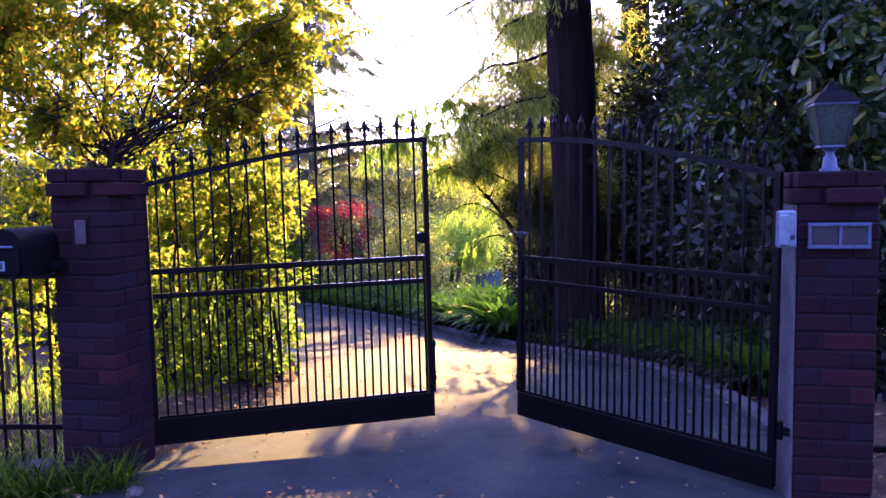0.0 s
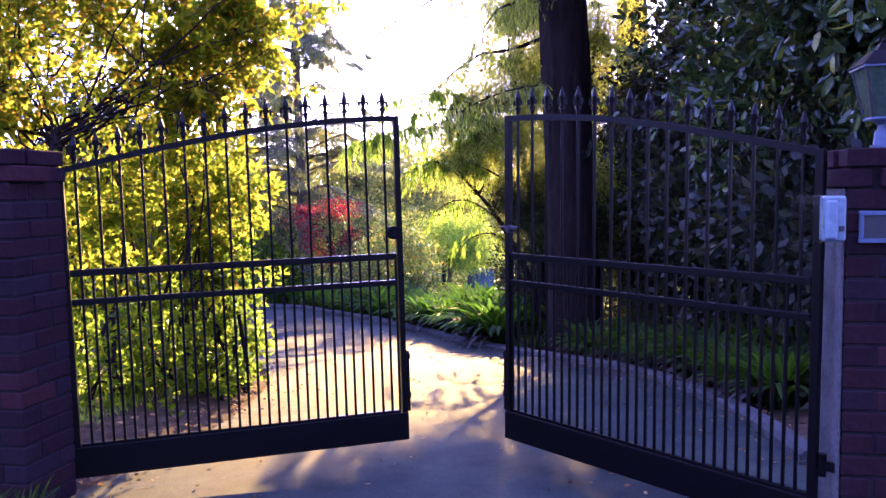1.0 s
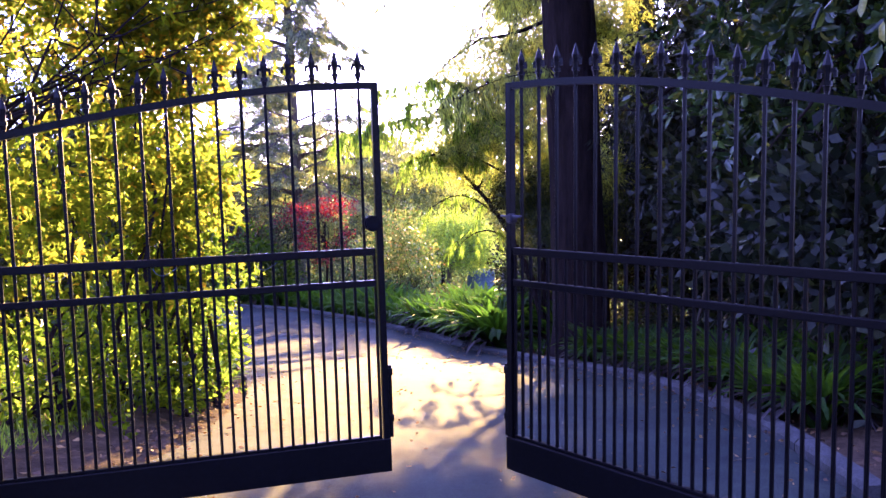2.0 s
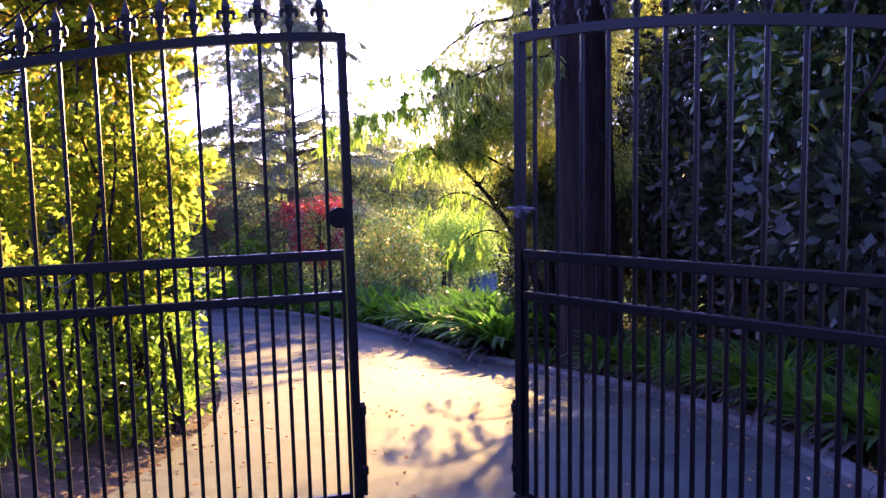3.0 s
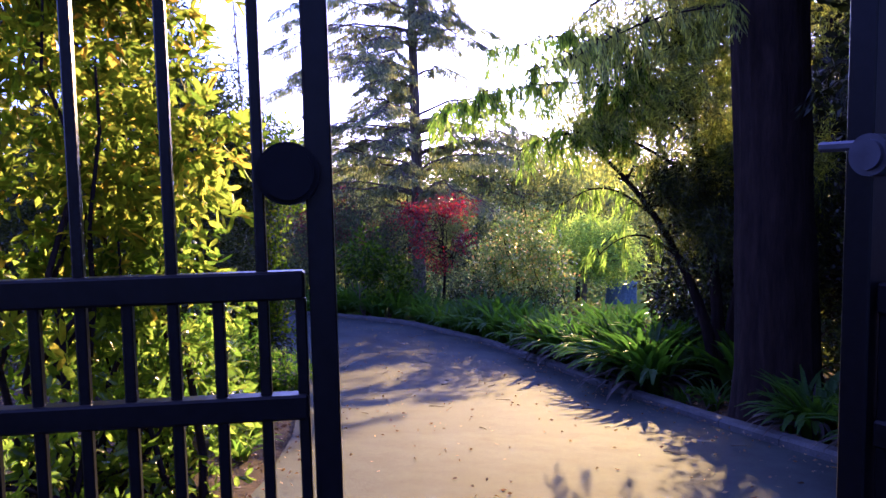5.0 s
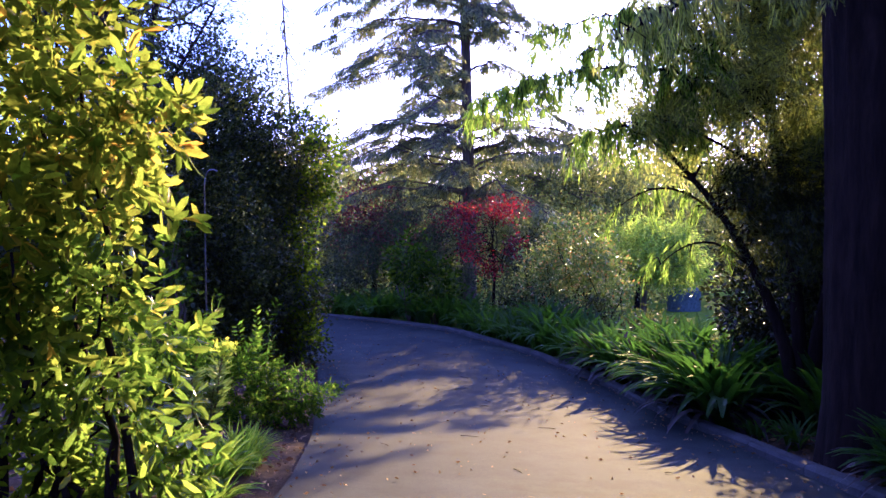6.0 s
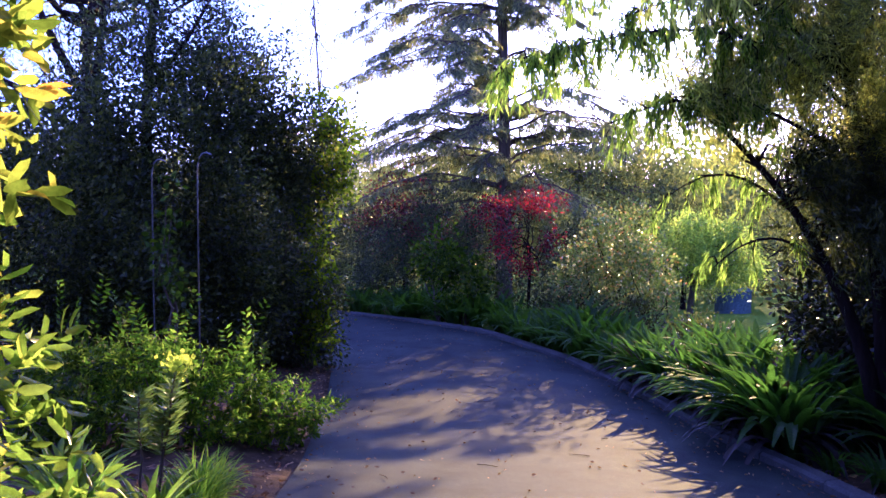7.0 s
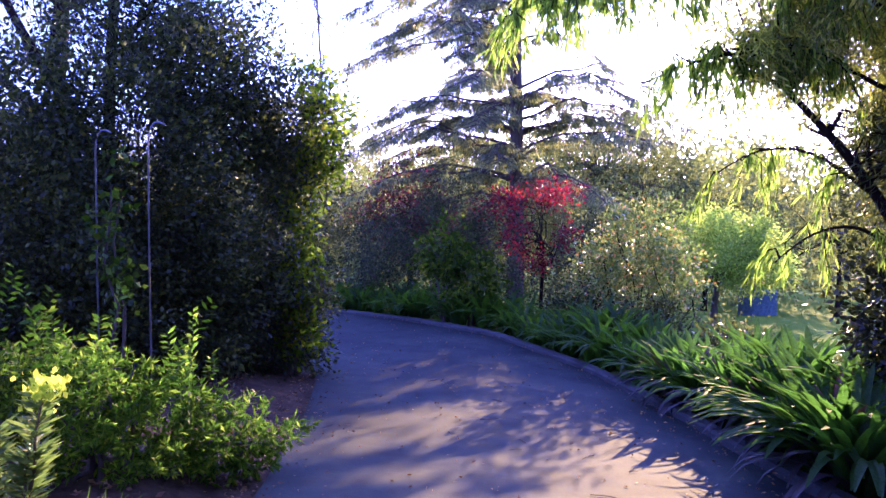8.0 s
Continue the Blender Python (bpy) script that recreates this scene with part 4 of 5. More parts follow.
def weeping_tree():
    rng = np.random.default_rng(52)
    tree = thing("weeping_conifer", "weeping conifer with leaning stems and hanging fine foliage", "tree")
    foot = np.array([1.45, 13.1, bed(1.45, 13.1) - 0.1])
    stems = [np.array([foot, (1.3, 13.05, -0.1), (1.0, 13.0, 0.6), (0.6, 12.95, 1.3), (0.15, 12.8, 1.75)]),
             np.array([foot, (1.4, 13.1, 0.4), (1.25, 13.2, 1.4), (1.0, 13.3, 2.6), (0.9, 13.4, 4.2)]),
             np.array([foot, (1.6, 13.2, 0.2), (1.9, 13.4, 1.3), (2.2, 13.6, 2.8), (2.4, 13.7, 4.5)])]
    limbs = [(smooth_line(s, 12), 0.075, 0.02) for s in stems]
    pieces, inner = [], []
    for centre, size, count in (((0.7, 13.1, 2.3), (0.85, 0.6, 0.72), 470), ((1.2, 13.3, 3.1), (0.9, 0.7, 0.8), 560), ((1.75, 13.2, 1.8), (0.75, 0.6, 0.8), 420), ((2.2, 13.6, 4.1), (1.1, 0.8, 1.0), 460),
                                ((1.0, 13.4, 4.4), (0.95, 0.8, 0.9), 440), ((0.1, 12.85, 2.1), (0.45, 0.4, 0.42), 130), ((0.35, 12.9, 3.1), (0.55, 0.5, 0.55), 110), ((1.35, 13.1, 1.15), (0.75, 0.5, 0.6), 330), ((2.1, 13.4, 1.0), (0.6, 0.6, 0.85), 300), ((0.9, 13.0, 1.5), (0.5, 0.4, 0.35), 110)):
        tips, _ = blob(rng, count, centre, size, 0.1, 0.45)
        for k, tip in enumerate(tips):
            if k % 9 == 0:
                near = min((q for line in stems for q in smooth_line(line, 9)[2:]), key=lambda q: np.linalg.norm(q - tip))
                limbs.append((wander(rng, near, tip, 6, 0.06, 0.08), 0.013, 0.003))
            fall = unit(rng.normal(0, 0.5, 3) + (0, 0, -0.55))
            m = 46
            places = tip + fall * rng.uniform(-0.1, 0.22, (m, 1)) + rng.normal(0, 0.055, (m, 3))
            # low clumps take a darker leaf material that carries their shade
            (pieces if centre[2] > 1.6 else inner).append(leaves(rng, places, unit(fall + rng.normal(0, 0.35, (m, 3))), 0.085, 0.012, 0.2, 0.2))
    boughs = [([(1.1, 13.1, 1.9), (0.6, 12.8, 2.4), (-0.1, 12.4, 2.55), (-0.9, 12.05, 2.4), (-1.5, 11.85, 2.15)], 70),
              ([(1.0, 13.3, 2.5), (0.3, 12.8, 3.0), (-0.4, 12.5, 3.05), (-1.0, 12.35, 2.8)], 46),
              ([(0.8, 13.0, 1.0), (0.3, 12.95, 1.4), (-0.05, 12.93, 1.4), (-0.3, 12.9, 1.2)], 9),
              ([(1.0, 13.0, 2.2), (0.4, 12.7, 2.75), (-0.2, 12.5, 2.8), (-0.7, 12.4, 2.6)], 40),
              ([(1.0, 13.1, 0.6), (0.6, 12.8, 0.9), (0.3, 12.6, 0.85), (0.1, 12.5, 0.65)], 4),
              ([(1.0, 13.0, 1.6), (0.3, 12.75, 2.0), (-0.3, 12.6, 2.0), (-0.75, 12.5, 1.8)], 40)]
    fresh = []
    for points, count in boughs:
        line = smooth_line(np.array(points), 12)
        limbs.append((line, 0.018, 0.004))
        weep(rng, line, limbs, fresh, count, 0.36, 0.28, (0.12, 0.015))
    woody("stem", tree, BARK_DARK, limbs, 7, main=3)
    foliage("crown", tree, LEAF_WEEP, pieces)
    foliage("shaded_foliage", tree, LEAF_HEDGE, inner, "lower foliage with shade put into a darker leaf colour")
    foliage("fresh_foliage", tree, LEAF_TIP, fresh, "bright green hanging tips")
    return tree


big_conifer()
weeping_tree()
# added mostly hidden behind the conifer to shade the drive's right side
broadleaf_tree("shade_tree", "dark olive evergreen tree standing behind the weeping conifer",
               [(2.2, 19.5, -1.6), (2.15, 19.5, 0.0), (2.0, 19.4, 1.4), (2.0, 19.4, 2.6)],
               [((1.8, 19.3, 2.1), (0.9, 0.8, 1.0)), ((2.3, 19.7, 3.5), (1.1, 1.0, 1.2)), ((1.5, 19.0, 1.2), (0.65, 0.6, 0.7))],
               LEAF_MIXED, BARK_DARK, (0.08, 0.04), 98, 420, 22, 0.13, radius=0.1, limbs_to=18)


def second_trunk(x, y, r, label):
    rng = np.random.default_rng(int(abs(x) * 10))
    tree = thing("conifer_trunk", label, "tree")
    foot = np.array([x, y, bed(x, y) - 0.1])
    v, f = tube(smooth_line(np.array([foot, foot + (-0.1, 0, 4), foot + (-0.3, 0, 14)]), 16), np.linspace(r * 1.2, r * 0.5, 16), 18)
    me = fast_mesh("trunk", v, f, BARK_DARK)
    me.polygons.foreach_set("use_smooth", [True] * len(me.polygons))
    child("trunk", me, tree)
    limbs, pieces = [], []
    for i in range(22):
        z, a, ln = rng.uniform(2.0, 12), rng.uniform(0, 6.28), rng.uniform(1.5, 3.0)
        start = foot + (0, 0, z)
        line = wander(rng, start, start + (math.cos(a) * ln, math.sin(a) * ln, -0.3), 8, 0.1, 0.3)
        limbs.append((line, 0.05, 0.012))
        weep(rng, line, limbs, pieces, 22, 0.6, 0.6, (0.13, 0.02))
    woody("limb", tree, BARK_DARK, limbs, 6)
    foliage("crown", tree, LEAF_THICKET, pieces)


second_trunk(3.5, 16.0, 0.32, "dark straight conifer trunk with drooping limbs")
second_trunk(4.6, 11.0, 0.28, "shaded conifer trunk among dark evergreens")


def limb_tree():
    rng = np.random.default_rng(54)
    tree = thing("spreading_tree", "old tree with dark forking limbs and sparse level foliage behind hedge", "tree")
    foot = np.array([-7.0, 14.3, bed(-7.0, 14.3) - 0.1])
    runs = [([foot, (-6.98, 14.3, 0.7), (-6.9, 14.25, 2.0), (-6.75, 14.2, 3.4), (-6.3, 14.2, 5.2)], 0.1, 0.035),
            ([(-6.97, 14.3, 1.0), (-7.3, 14.2, 1.9), (-7.75, 14.1, 2.55), (-8.15, 14.0, 3.2), (-8.6, 13.9, 4.4)], 0.085, 0.03),
            ([(-7.4, 14.2, 1.6), (-7.9, 14.0, 2.15), (-8.6, 13.9, 2.65), (-9.6, 13.8, 3.0)], 0.07, 0.025),
            ([(-7.6, 14.1, 2.3), (-7.55, 14.2, 3.2), (-7.35, 14.3, 4.6)], 0.065, 0.02),
            ([(-6.85, 14.2, 2.5), (-6.3, 14.3, 3.1), (-5.8, 14.4, 3.9)], 0.04, 0.012)]
    limbs = [(smooth_line(np.array(p, float), 12), a, b) for p, a, b in runs]
    pieces = []
    for k in range(46):
        line = limbs[rng.integers(0, 5)][0]
        start = line[rng.integers(4, 12)]
        end = start + (rng.uniform(-1.2, 0.9), rng.uniform(-0.6, 0.6), rng.uniform(-0.1, 0.5))
        twig = wander(rng, start, end, 7, 0.07, 0.05)
        limbs.append((twig, 0.014, 0.004))
        p = twig[rng.integers(2, 7, 150)] + rng.normal(0, 1, (150, 3)) * (0.16, 0.16, 0.05)
        pieces.append(leaves(rng, p, unit(end - start), 0.09, 0.014, 0.6, 0.2, 0.2))
    woody("limb", tree, BARK_DARK, limbs, 7, main=5)
    foliage("crown", tree, LEAF_HEDGE, pieces)


limb_tree()
broadleaf_tree("magnolia_tree", "large evergreen magnolia with big dark glossy leaves",
               [(3.6, 7.6, -0.3), (3.55, 7.5, 1.0), (3.6, 7.4, 2.4), (3.7, 7.4, 3.6)],
               [((3.4, 6.9, 2.9), (1.2, 1.2, 1.2)), ((4.4, 6.2, 2.6), (1.3, 1.3, 1.3)), ((3.1, 7.6, 4.2), (1.2, 1.2, 1.1)), ((5.4, 6.8, 3.4), (1.4, 1.4, 1.6)), ((3.9, 6.3, 1.4), (0.9, 0.9, 0.8)), ((4.6, 7.6, 4.4), (1.8, 1.6, 1.4)), ((2.9, 8.4, 2.6), (0.9, 1.0, 1.2)), ((2.7, 7.4, 4.9), (1.3, 1.8, 0.9)), ((3.0, 10.2, 5.0), (1.6, 1.7, 1.0))],
               LEAF_MAGNOLIA, BARK_DARK, (0.145, 0.058), 71, 3300, 10, 0.15, rich=True, radius=0.11, limbs_to=25, whorled=True)
# blobs above z 6 are unseen canopy; some lower ones also block light
shrub("evergreen_thicket", "dense evergreen thicket, shade in its leaf colour, with unseen canopy",
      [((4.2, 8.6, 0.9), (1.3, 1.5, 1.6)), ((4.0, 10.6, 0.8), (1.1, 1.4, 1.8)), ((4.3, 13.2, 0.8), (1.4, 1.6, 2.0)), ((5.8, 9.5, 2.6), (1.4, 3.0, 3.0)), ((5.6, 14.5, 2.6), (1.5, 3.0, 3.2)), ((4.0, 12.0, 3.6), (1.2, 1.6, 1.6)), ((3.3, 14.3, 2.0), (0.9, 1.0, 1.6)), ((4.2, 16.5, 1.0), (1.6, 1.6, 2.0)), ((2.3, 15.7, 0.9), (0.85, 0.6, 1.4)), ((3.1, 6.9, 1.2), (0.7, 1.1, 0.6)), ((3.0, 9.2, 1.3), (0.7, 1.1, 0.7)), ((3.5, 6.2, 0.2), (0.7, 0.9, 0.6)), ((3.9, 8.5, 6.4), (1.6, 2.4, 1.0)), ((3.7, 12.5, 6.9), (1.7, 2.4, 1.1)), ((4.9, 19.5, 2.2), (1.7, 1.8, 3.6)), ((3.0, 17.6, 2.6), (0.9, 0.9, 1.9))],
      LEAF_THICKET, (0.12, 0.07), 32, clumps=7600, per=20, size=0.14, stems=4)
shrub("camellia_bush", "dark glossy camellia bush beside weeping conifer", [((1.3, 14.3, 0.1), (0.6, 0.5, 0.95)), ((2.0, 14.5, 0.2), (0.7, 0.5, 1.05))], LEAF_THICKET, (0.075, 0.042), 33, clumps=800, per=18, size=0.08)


def cedar():
    rng = np.random.default_rng(81)
    tree = thing("cedar_tree", "tall cedar with level layered branches and straight trunk", "tree")
    x0, y0 = -5.75, 27.0
    foot = np.array([x0 + 0.15, y0, bed(x0, y0) - 0.2])
    v, f = tube(smooth_line(np.array([foot, (x0 + 0.1, y0, 3), (x0 - 0.05, y0, 9), (x0 - 0.1, y0, 15)]), 20), np.linspace(0.21, 0.05, 20), 14)
    child("trunk", fast_mesh("trunk", v, f, BARK_GREY), tree)
    limbs, pieces = [], []

    def spray_bough(start, a, ln, count):
        """A level bough with flat drooping sprays of needles on both sides."""
        end = start + (math.cos(a) * ln, math.sin(a) * ln, rng.normal(-0.2, 0.3))
        line = wander(rng, start, end, 9, 0.1, 0.5)
        limbs.append((line, 0.035, 0.008))
        along = unit(end - start)
        across = np.array([-along[1], along[0], 0])
        for j in range(count):
            u = rng.uniform(0.1, 1.0)
            k = min(int(u * 8), 7)
            p = line[k] + (line[k + 1] - line[k]) * (u * 8 - k)
            w = (0.15 + 0.5 * (1 - abs(u - 0.6) * 1.2)) * rng.uniform(0.4, 1.0)
            q = p + across * w * rng.choice((-1, 1)) + along * w * 0.6 + (0, 0, -0.36 * w - 0.05)
            m = 20
            s = rng.uniform(0.1, 1, m)[:, None]
            places = p + (q - p) * s + rng.normal(0, 0.035, (m, 3))
            ways = unit(unit(q - p) * 0.6 + rng.normal(0, 0.4, (m, 3)) + (0, 0, -0.7))
            pieces.append(leaves(rng, places, ways, 0.165, 0.026, 0.2, 0.2))
            limbs.append((np.array([p, (p + q) / 2 + (0, 0, 0.02), q]), 0.008, 0.003))

    z = 0.9
    while z < 14.5:
        full = 5.0 * (1 - (z / 17.0) ** 3)
        for a in rng.uniform(0, 6.28) + np.arange(5) * 1.257 + rng.normal(0, 0.35, 5):
            if math.cos(a) > 0.15 and 3.9 < z < 5.4:
                continue
            ln = full * rng.uniform(0.5, 1.0) * (1.0 if math.cos(a) < 0.15 else 0.9 if z < 4.6 else 0.42)
            spray_bough(np.array([x0 + 0.1 - 0.01 * z, y0, z + rng.normal(0, 0.08)]), a, ln, 64 if z < 5 else 50)
        z += rng.uniform(0.45, 0.8)
    for z, a, ln in ((2.6, 0.3, 3.9), (2.95, -0.3, 4.4), (3.2, 0.5, 4.0), (3.5, -0.5, 4.3), (3.75, 0.2, 4.0), (5.6, -0.4, 2.6), (6.1, 0.3, 2.4), (4.9, 0.9, 2.6)):
        spray_bough(np.array([x0 + 0.08, y0, z]), a, ln, 48)
    for z, a, ln in ((1.5, 3.3, 3.9), (1.9, 2.9, 4.3), (2.3, 3.4, 4.6), (2.75, 3.0, 4.5), (3.2, 3.5, 3.6), (3.9, 2.8, 2.9), (4.85, 3.15, 4.7), (5.1, 3.6, 3.4), (6.2, 3.05, 4.3), (6.7, 3.4, 3.8), (7.6, 3.0, 3.6)):
        spray_bough(np.array([x0 - 0.02, y0, z]), a, ln, 84)
    woody("branch", tree, BARK_GREY, limbs, 4)
    foliage("needles", tree, LEAF_CEDAR, pieces)


cedar()
broadleaf_tree("red_maple", "small japanese maple with bright crimson autumn leaves",
               [(-3.7, 21.9, -1.6), (-3.7, 21.9, -0.9), (-3.65, 21.85, -0.3), (-3.7, 21.9, 0.2)],
               [((-4.35, 21.8, 0.85), (0.62, 0.5, 0.3)), ((-3.4, 21.8, 1.05), (0.5, 0.5, 0.26)), ((-4.1, 21.6, 0.3), (0.3, 0.3, 0.42)), ((-3.75, 21.5, -0.25), (0.34, 0.3, 0.22)), ((-3.15, 21.4, 0.3), (0.25, 0.25, 0.3))],
               LEAF_RED, BARK_DARK, (0.07, 0.036), 91, 210, 13, 0.085, radius=0.045, limbs_to=16, shell=0.2)
shrub("camellia_shrub", "open shrub with some russet leaves and glints coloured pale", [((-1.75, 20.9, 0.2), (0.75, 0.7, 0.85)), ((-1.2, 20.6, -0.3), (0.6, 0.6, 0.6)), ((-2.3, 20.9, -0.3), (0.6, 0.6, 0.65))], LEAF_GLINTING, (0.07, 0.04), 92, clumps=600, per=16, size=0.10, stems=7, bark=BARK_DARK)
broadleaf_tree("lime_tree", "small rounded tree with bright lime-green leaves on lawn",
               [(-0.7, 27.0, -2.1), (-0.7, 27, -1.6), (-0.65, 27, -1.2), (-0.65, 27, -0.6)],
               [((-0.65, 27.0, -0.2), (1.25, 1.2, 0.85)), ((-0.3, 27.2, 0.1), (0.8, 0.8, 0.6)), ((0.3, 26.9, -0.7), (0.8, 0.8, 0.5))], LEAF_LIME, BARK_GREY, (0.10, 0.04), 93, 620, 22, 0.13, radius=0.09, limbs_to=12)
broadleaf_tree("plum_tree", "dull red-leaved tree in shade by far bend",
               [(-8.2, 26.0, -1.9), (-8.2, 26, -1.0), (-8.1, 26, 0), (-8.1, 26, 0.6)],
               [((-8.1, 25.8, 0.5), (1.5, 1.2, 1.0)), ((-7.0, 25.8, -0.1), (1.0, 1.0, 0.8))], LEAF_DARKRED, BARK_DARK, (0.10, 0.05), 94, 420, 20, 0.14, radius=0.09)
for i, (cx, cy, cz, r, h) in enumerate([(-6.4, 23.9, 0.1, 1.1, 1.7), (-5.1, 23.6, -0.1, 0.9, 1.4), (-7.6, 23.4, -0.4, 0.9, 1.0), (-9.3, 25.2, -0.4, 1.3, 1.2), (-11.8, 25.4, 0.0, 1.6, 1.6), (-3.2, 23.6, -0.6, 1.0, 0.9), (-14.5, 26, 0.5, 1.9, 2.2)]):
    shrub("dark_shrub", "dark green shrub in shade beyond the driveway bend", [((cx, cy, cz), (r, r * 0.8, h))], LEAF_MIXED, (0.065, 0.034), 100 + i, clumps=int(260 * r * r) + 80, per=22, size=0.13, stems=3)
shrub("hydrangea_bush", "broad-leaved mid-green bush beside the red maple", [((-5.5, 21.5, -0.15), (0.6, 0.5, 0.6)), ((-4.9, 21.3, -0.5), (0.5, 0.45, 0.5))], LEAF_LOW, (0.12, 0.07), 110, clumps=150, per=12, size=0.1, shell=0.4)
for i, (cx, cy, r, h) in enumerate([(-11.6, 30.0, 1.5, 2.9), (-9.2, 30.5, 1.6, 2.8), (-7.0, 31.0, 1.5, 2.9), (-4.6, 30.4, 1.5, 2.6), (-2.7, 31.2, 1.3, 2.6), (-1.2, 33.0, 1.2, 2.5), (2.6, 33.5, 1.8, 3.0)]):
    zg = float(land(cy))
    broadleaf_tree("olive_tree", "olive-green garden tree hazy beyond the maple and cedar",
                   [(cx, cy, zg - 0.1), (cx + 0.05, cy, zg + 1.0), (cx, cy, zg + 1.8), (cx, cy, zg + 2.6)],
                   [((cx, cy, zg + h * 1.1), (r, r * 0.8, h * 0.62)), ((cx + r * 0.6, cy + 0.3, zg + h * 0.8), (r * 0.8, r * 0.7, h * 0.5)), ((cx - r * 0.6, cy - 0.2, zg + h * 0.7), (r * 0.8, r * 0.7, h * 0.5))],
                   LEAF_WOODS, BARK_DARK, (0.10, 0.045), 140 + i, 330, 20, 0.17, radius=0.09, limbs_to=12)
broadleaf_tree("feathery_tree", "tall airy tree with thin grey foliage behind hedge",
               [(-11.0, 17.5, -1.3), (-11.0, 17.4, 1.5), (-10.7, 17.2, 3.6), (-10.3, 17.2, 5.5)],
               [((-10.2, 17.0, 5.6), (2.4, 1.8, 1.6)), ((-12.0, 17.0, 4.4), (2.0, 1.8, 1.8)), ((-8.6, 17.6, 5.0), (1.5, 1.3, 1.0))], LEAF_CEDAR, BARK_DARK, (0.12, 0.02), 95, 420, 22, 0.2, radius=0.15, limbs_to=24)


broadleaf_tree("pale_tree", "pale olive-green tree rising behind the cedar",
               [(-5.4, 36.0, -3.0), (-5.4, 36, -1.0), (-5.3, 36, 1.0), (-5.3, 36, 2.2)],
               [((-4.6, 36.2, 2.4), (1.9, 1.6, 1.6)), ((-3.4, 36.4, 1.6), (1.9, 1.5, 1.6)), ((-1.7, 36.0, 0.4), (1.6, 1.4, 1.3)), ((-7.2, 36.4, 2.0), (2.0, 1.5, 1.8))], LEAF_WOODS, BARK_GREY, (0.16, 0.07), 96, 980, 18, 0.2, radius=0.16)
for i, (cx, cy, r, h) in enumerate([(1.6, 16.3, 0.6, 0.55), (0.6, 17.2, 0.5, 0.3), (-0.2, 18.6, 0.55, 0.4), (-1.4, 19.6, 0.55, 0.45), (-2.9, 20.9, 0.5, 0.5), (2.6, 14.9, 0.7, 0.8), (2.9, 12.6, 0.6, 0.6)]):
    shrub("low_shrub", "low dark green shrub behind the agapanthus border", [((cx, cy, float(land(cy)) + h * 0.7), (r, r, h))], LEAF_HEDGE, (0.07, 0.035), 120 + i, clumps=130, per=18, size=0.09, stems=3)


broadleaf_tree("birch_sapling", "slender bare-stemmed sapling with sparse leaves behind hedge",
               [(-10.6, 26.0, -1.9), (-10.65, 26.0, 0.4), (-10.7, 26.0, 2.4), (-11.0, 26.0, 7.5)],
               [((-10.9, 26.0, 5.4), (0.8, 0.5, 1.8)), ((-10.75, 26.0, 3.6), (0.9, 0.5, 0.7))], LEAF_WOODS, BARK_GREY, (0.09, 0.04), 97, 110, 9, 0.14, radius=0.045, limbs_to=8)


def far_woods():
    rng = np.random.default_rng(99)
    pieces = []
    for row_y, count, spread_x in ((38, 26, 36), (50, 30, 55), (70, 36, 90), (110, 44, 160)):
        for i in range(count):
            x = -spread_x + 2 * spread_x * (i + rng.uniform(0.1, 0.9)) / count
            y = row_y + rng.uniform(-4, 4)
            base = float(land(y))
            h = (row_y * 0.062 + 2.9) * rng.uniform(0.75, 1.2)
            r = h * rng.uniform(0.45, 0.75)
            p, d = clumped(rng, 100, 16, (x, y, base + h * 0.5), (r, r, h * 0.62), r * 0.12, 0.6)
            pieces.append(leaves(rng, p, d, 0.0065 * row_y, 0.004 * row_y, 0.8))
    # an unseen tree belt across the street, added to darken the pillar fronts
    for i in range(34):
        x, y = -34 + 2 * i + rng.uniform(-0.6, 0.6), -15 + rng.uniform(-2.0, 2.0)
        h = rng.uniform(12.0, 16.0)
        r = h * rng.uniform(0.25, 0.36)
        p, d = clumped(rng, 150, 14, (x, y, h * 0.5), (r, r, h * 0.58), r * 0.13, 0.5)
        pieces.append(leaves(rng, p, d, 0.3, 0.18, 0.8))
    v, f = join(pieces)
    tagged(new("far_woods", fast_mesh("far_woods", v, f, LEAF_WOODS)), "hazy distant woodland on the valley slope, plus unseen light-blocking belt", "woods", kind="stuff")


far_woods()

# ---- planting along the drive ----


def strap_clump_mesh(name, seed, blades, length, width, spread=1.0, segments=6, mat=None):
    """Arching strap leaves from one crown."""
    rng = np.random.default_rng(seed)
    v, f = [], []
    for b in range(blades):
        vv, ff = strap_blade(rng, length, width, spread, segments)
        f.append(ff + len(v) * len(vv))
        v.append(vv)
    return fast_mesh(name, np.concatenate(v), np.concatenate(f), mat or LEAF_STRAP)


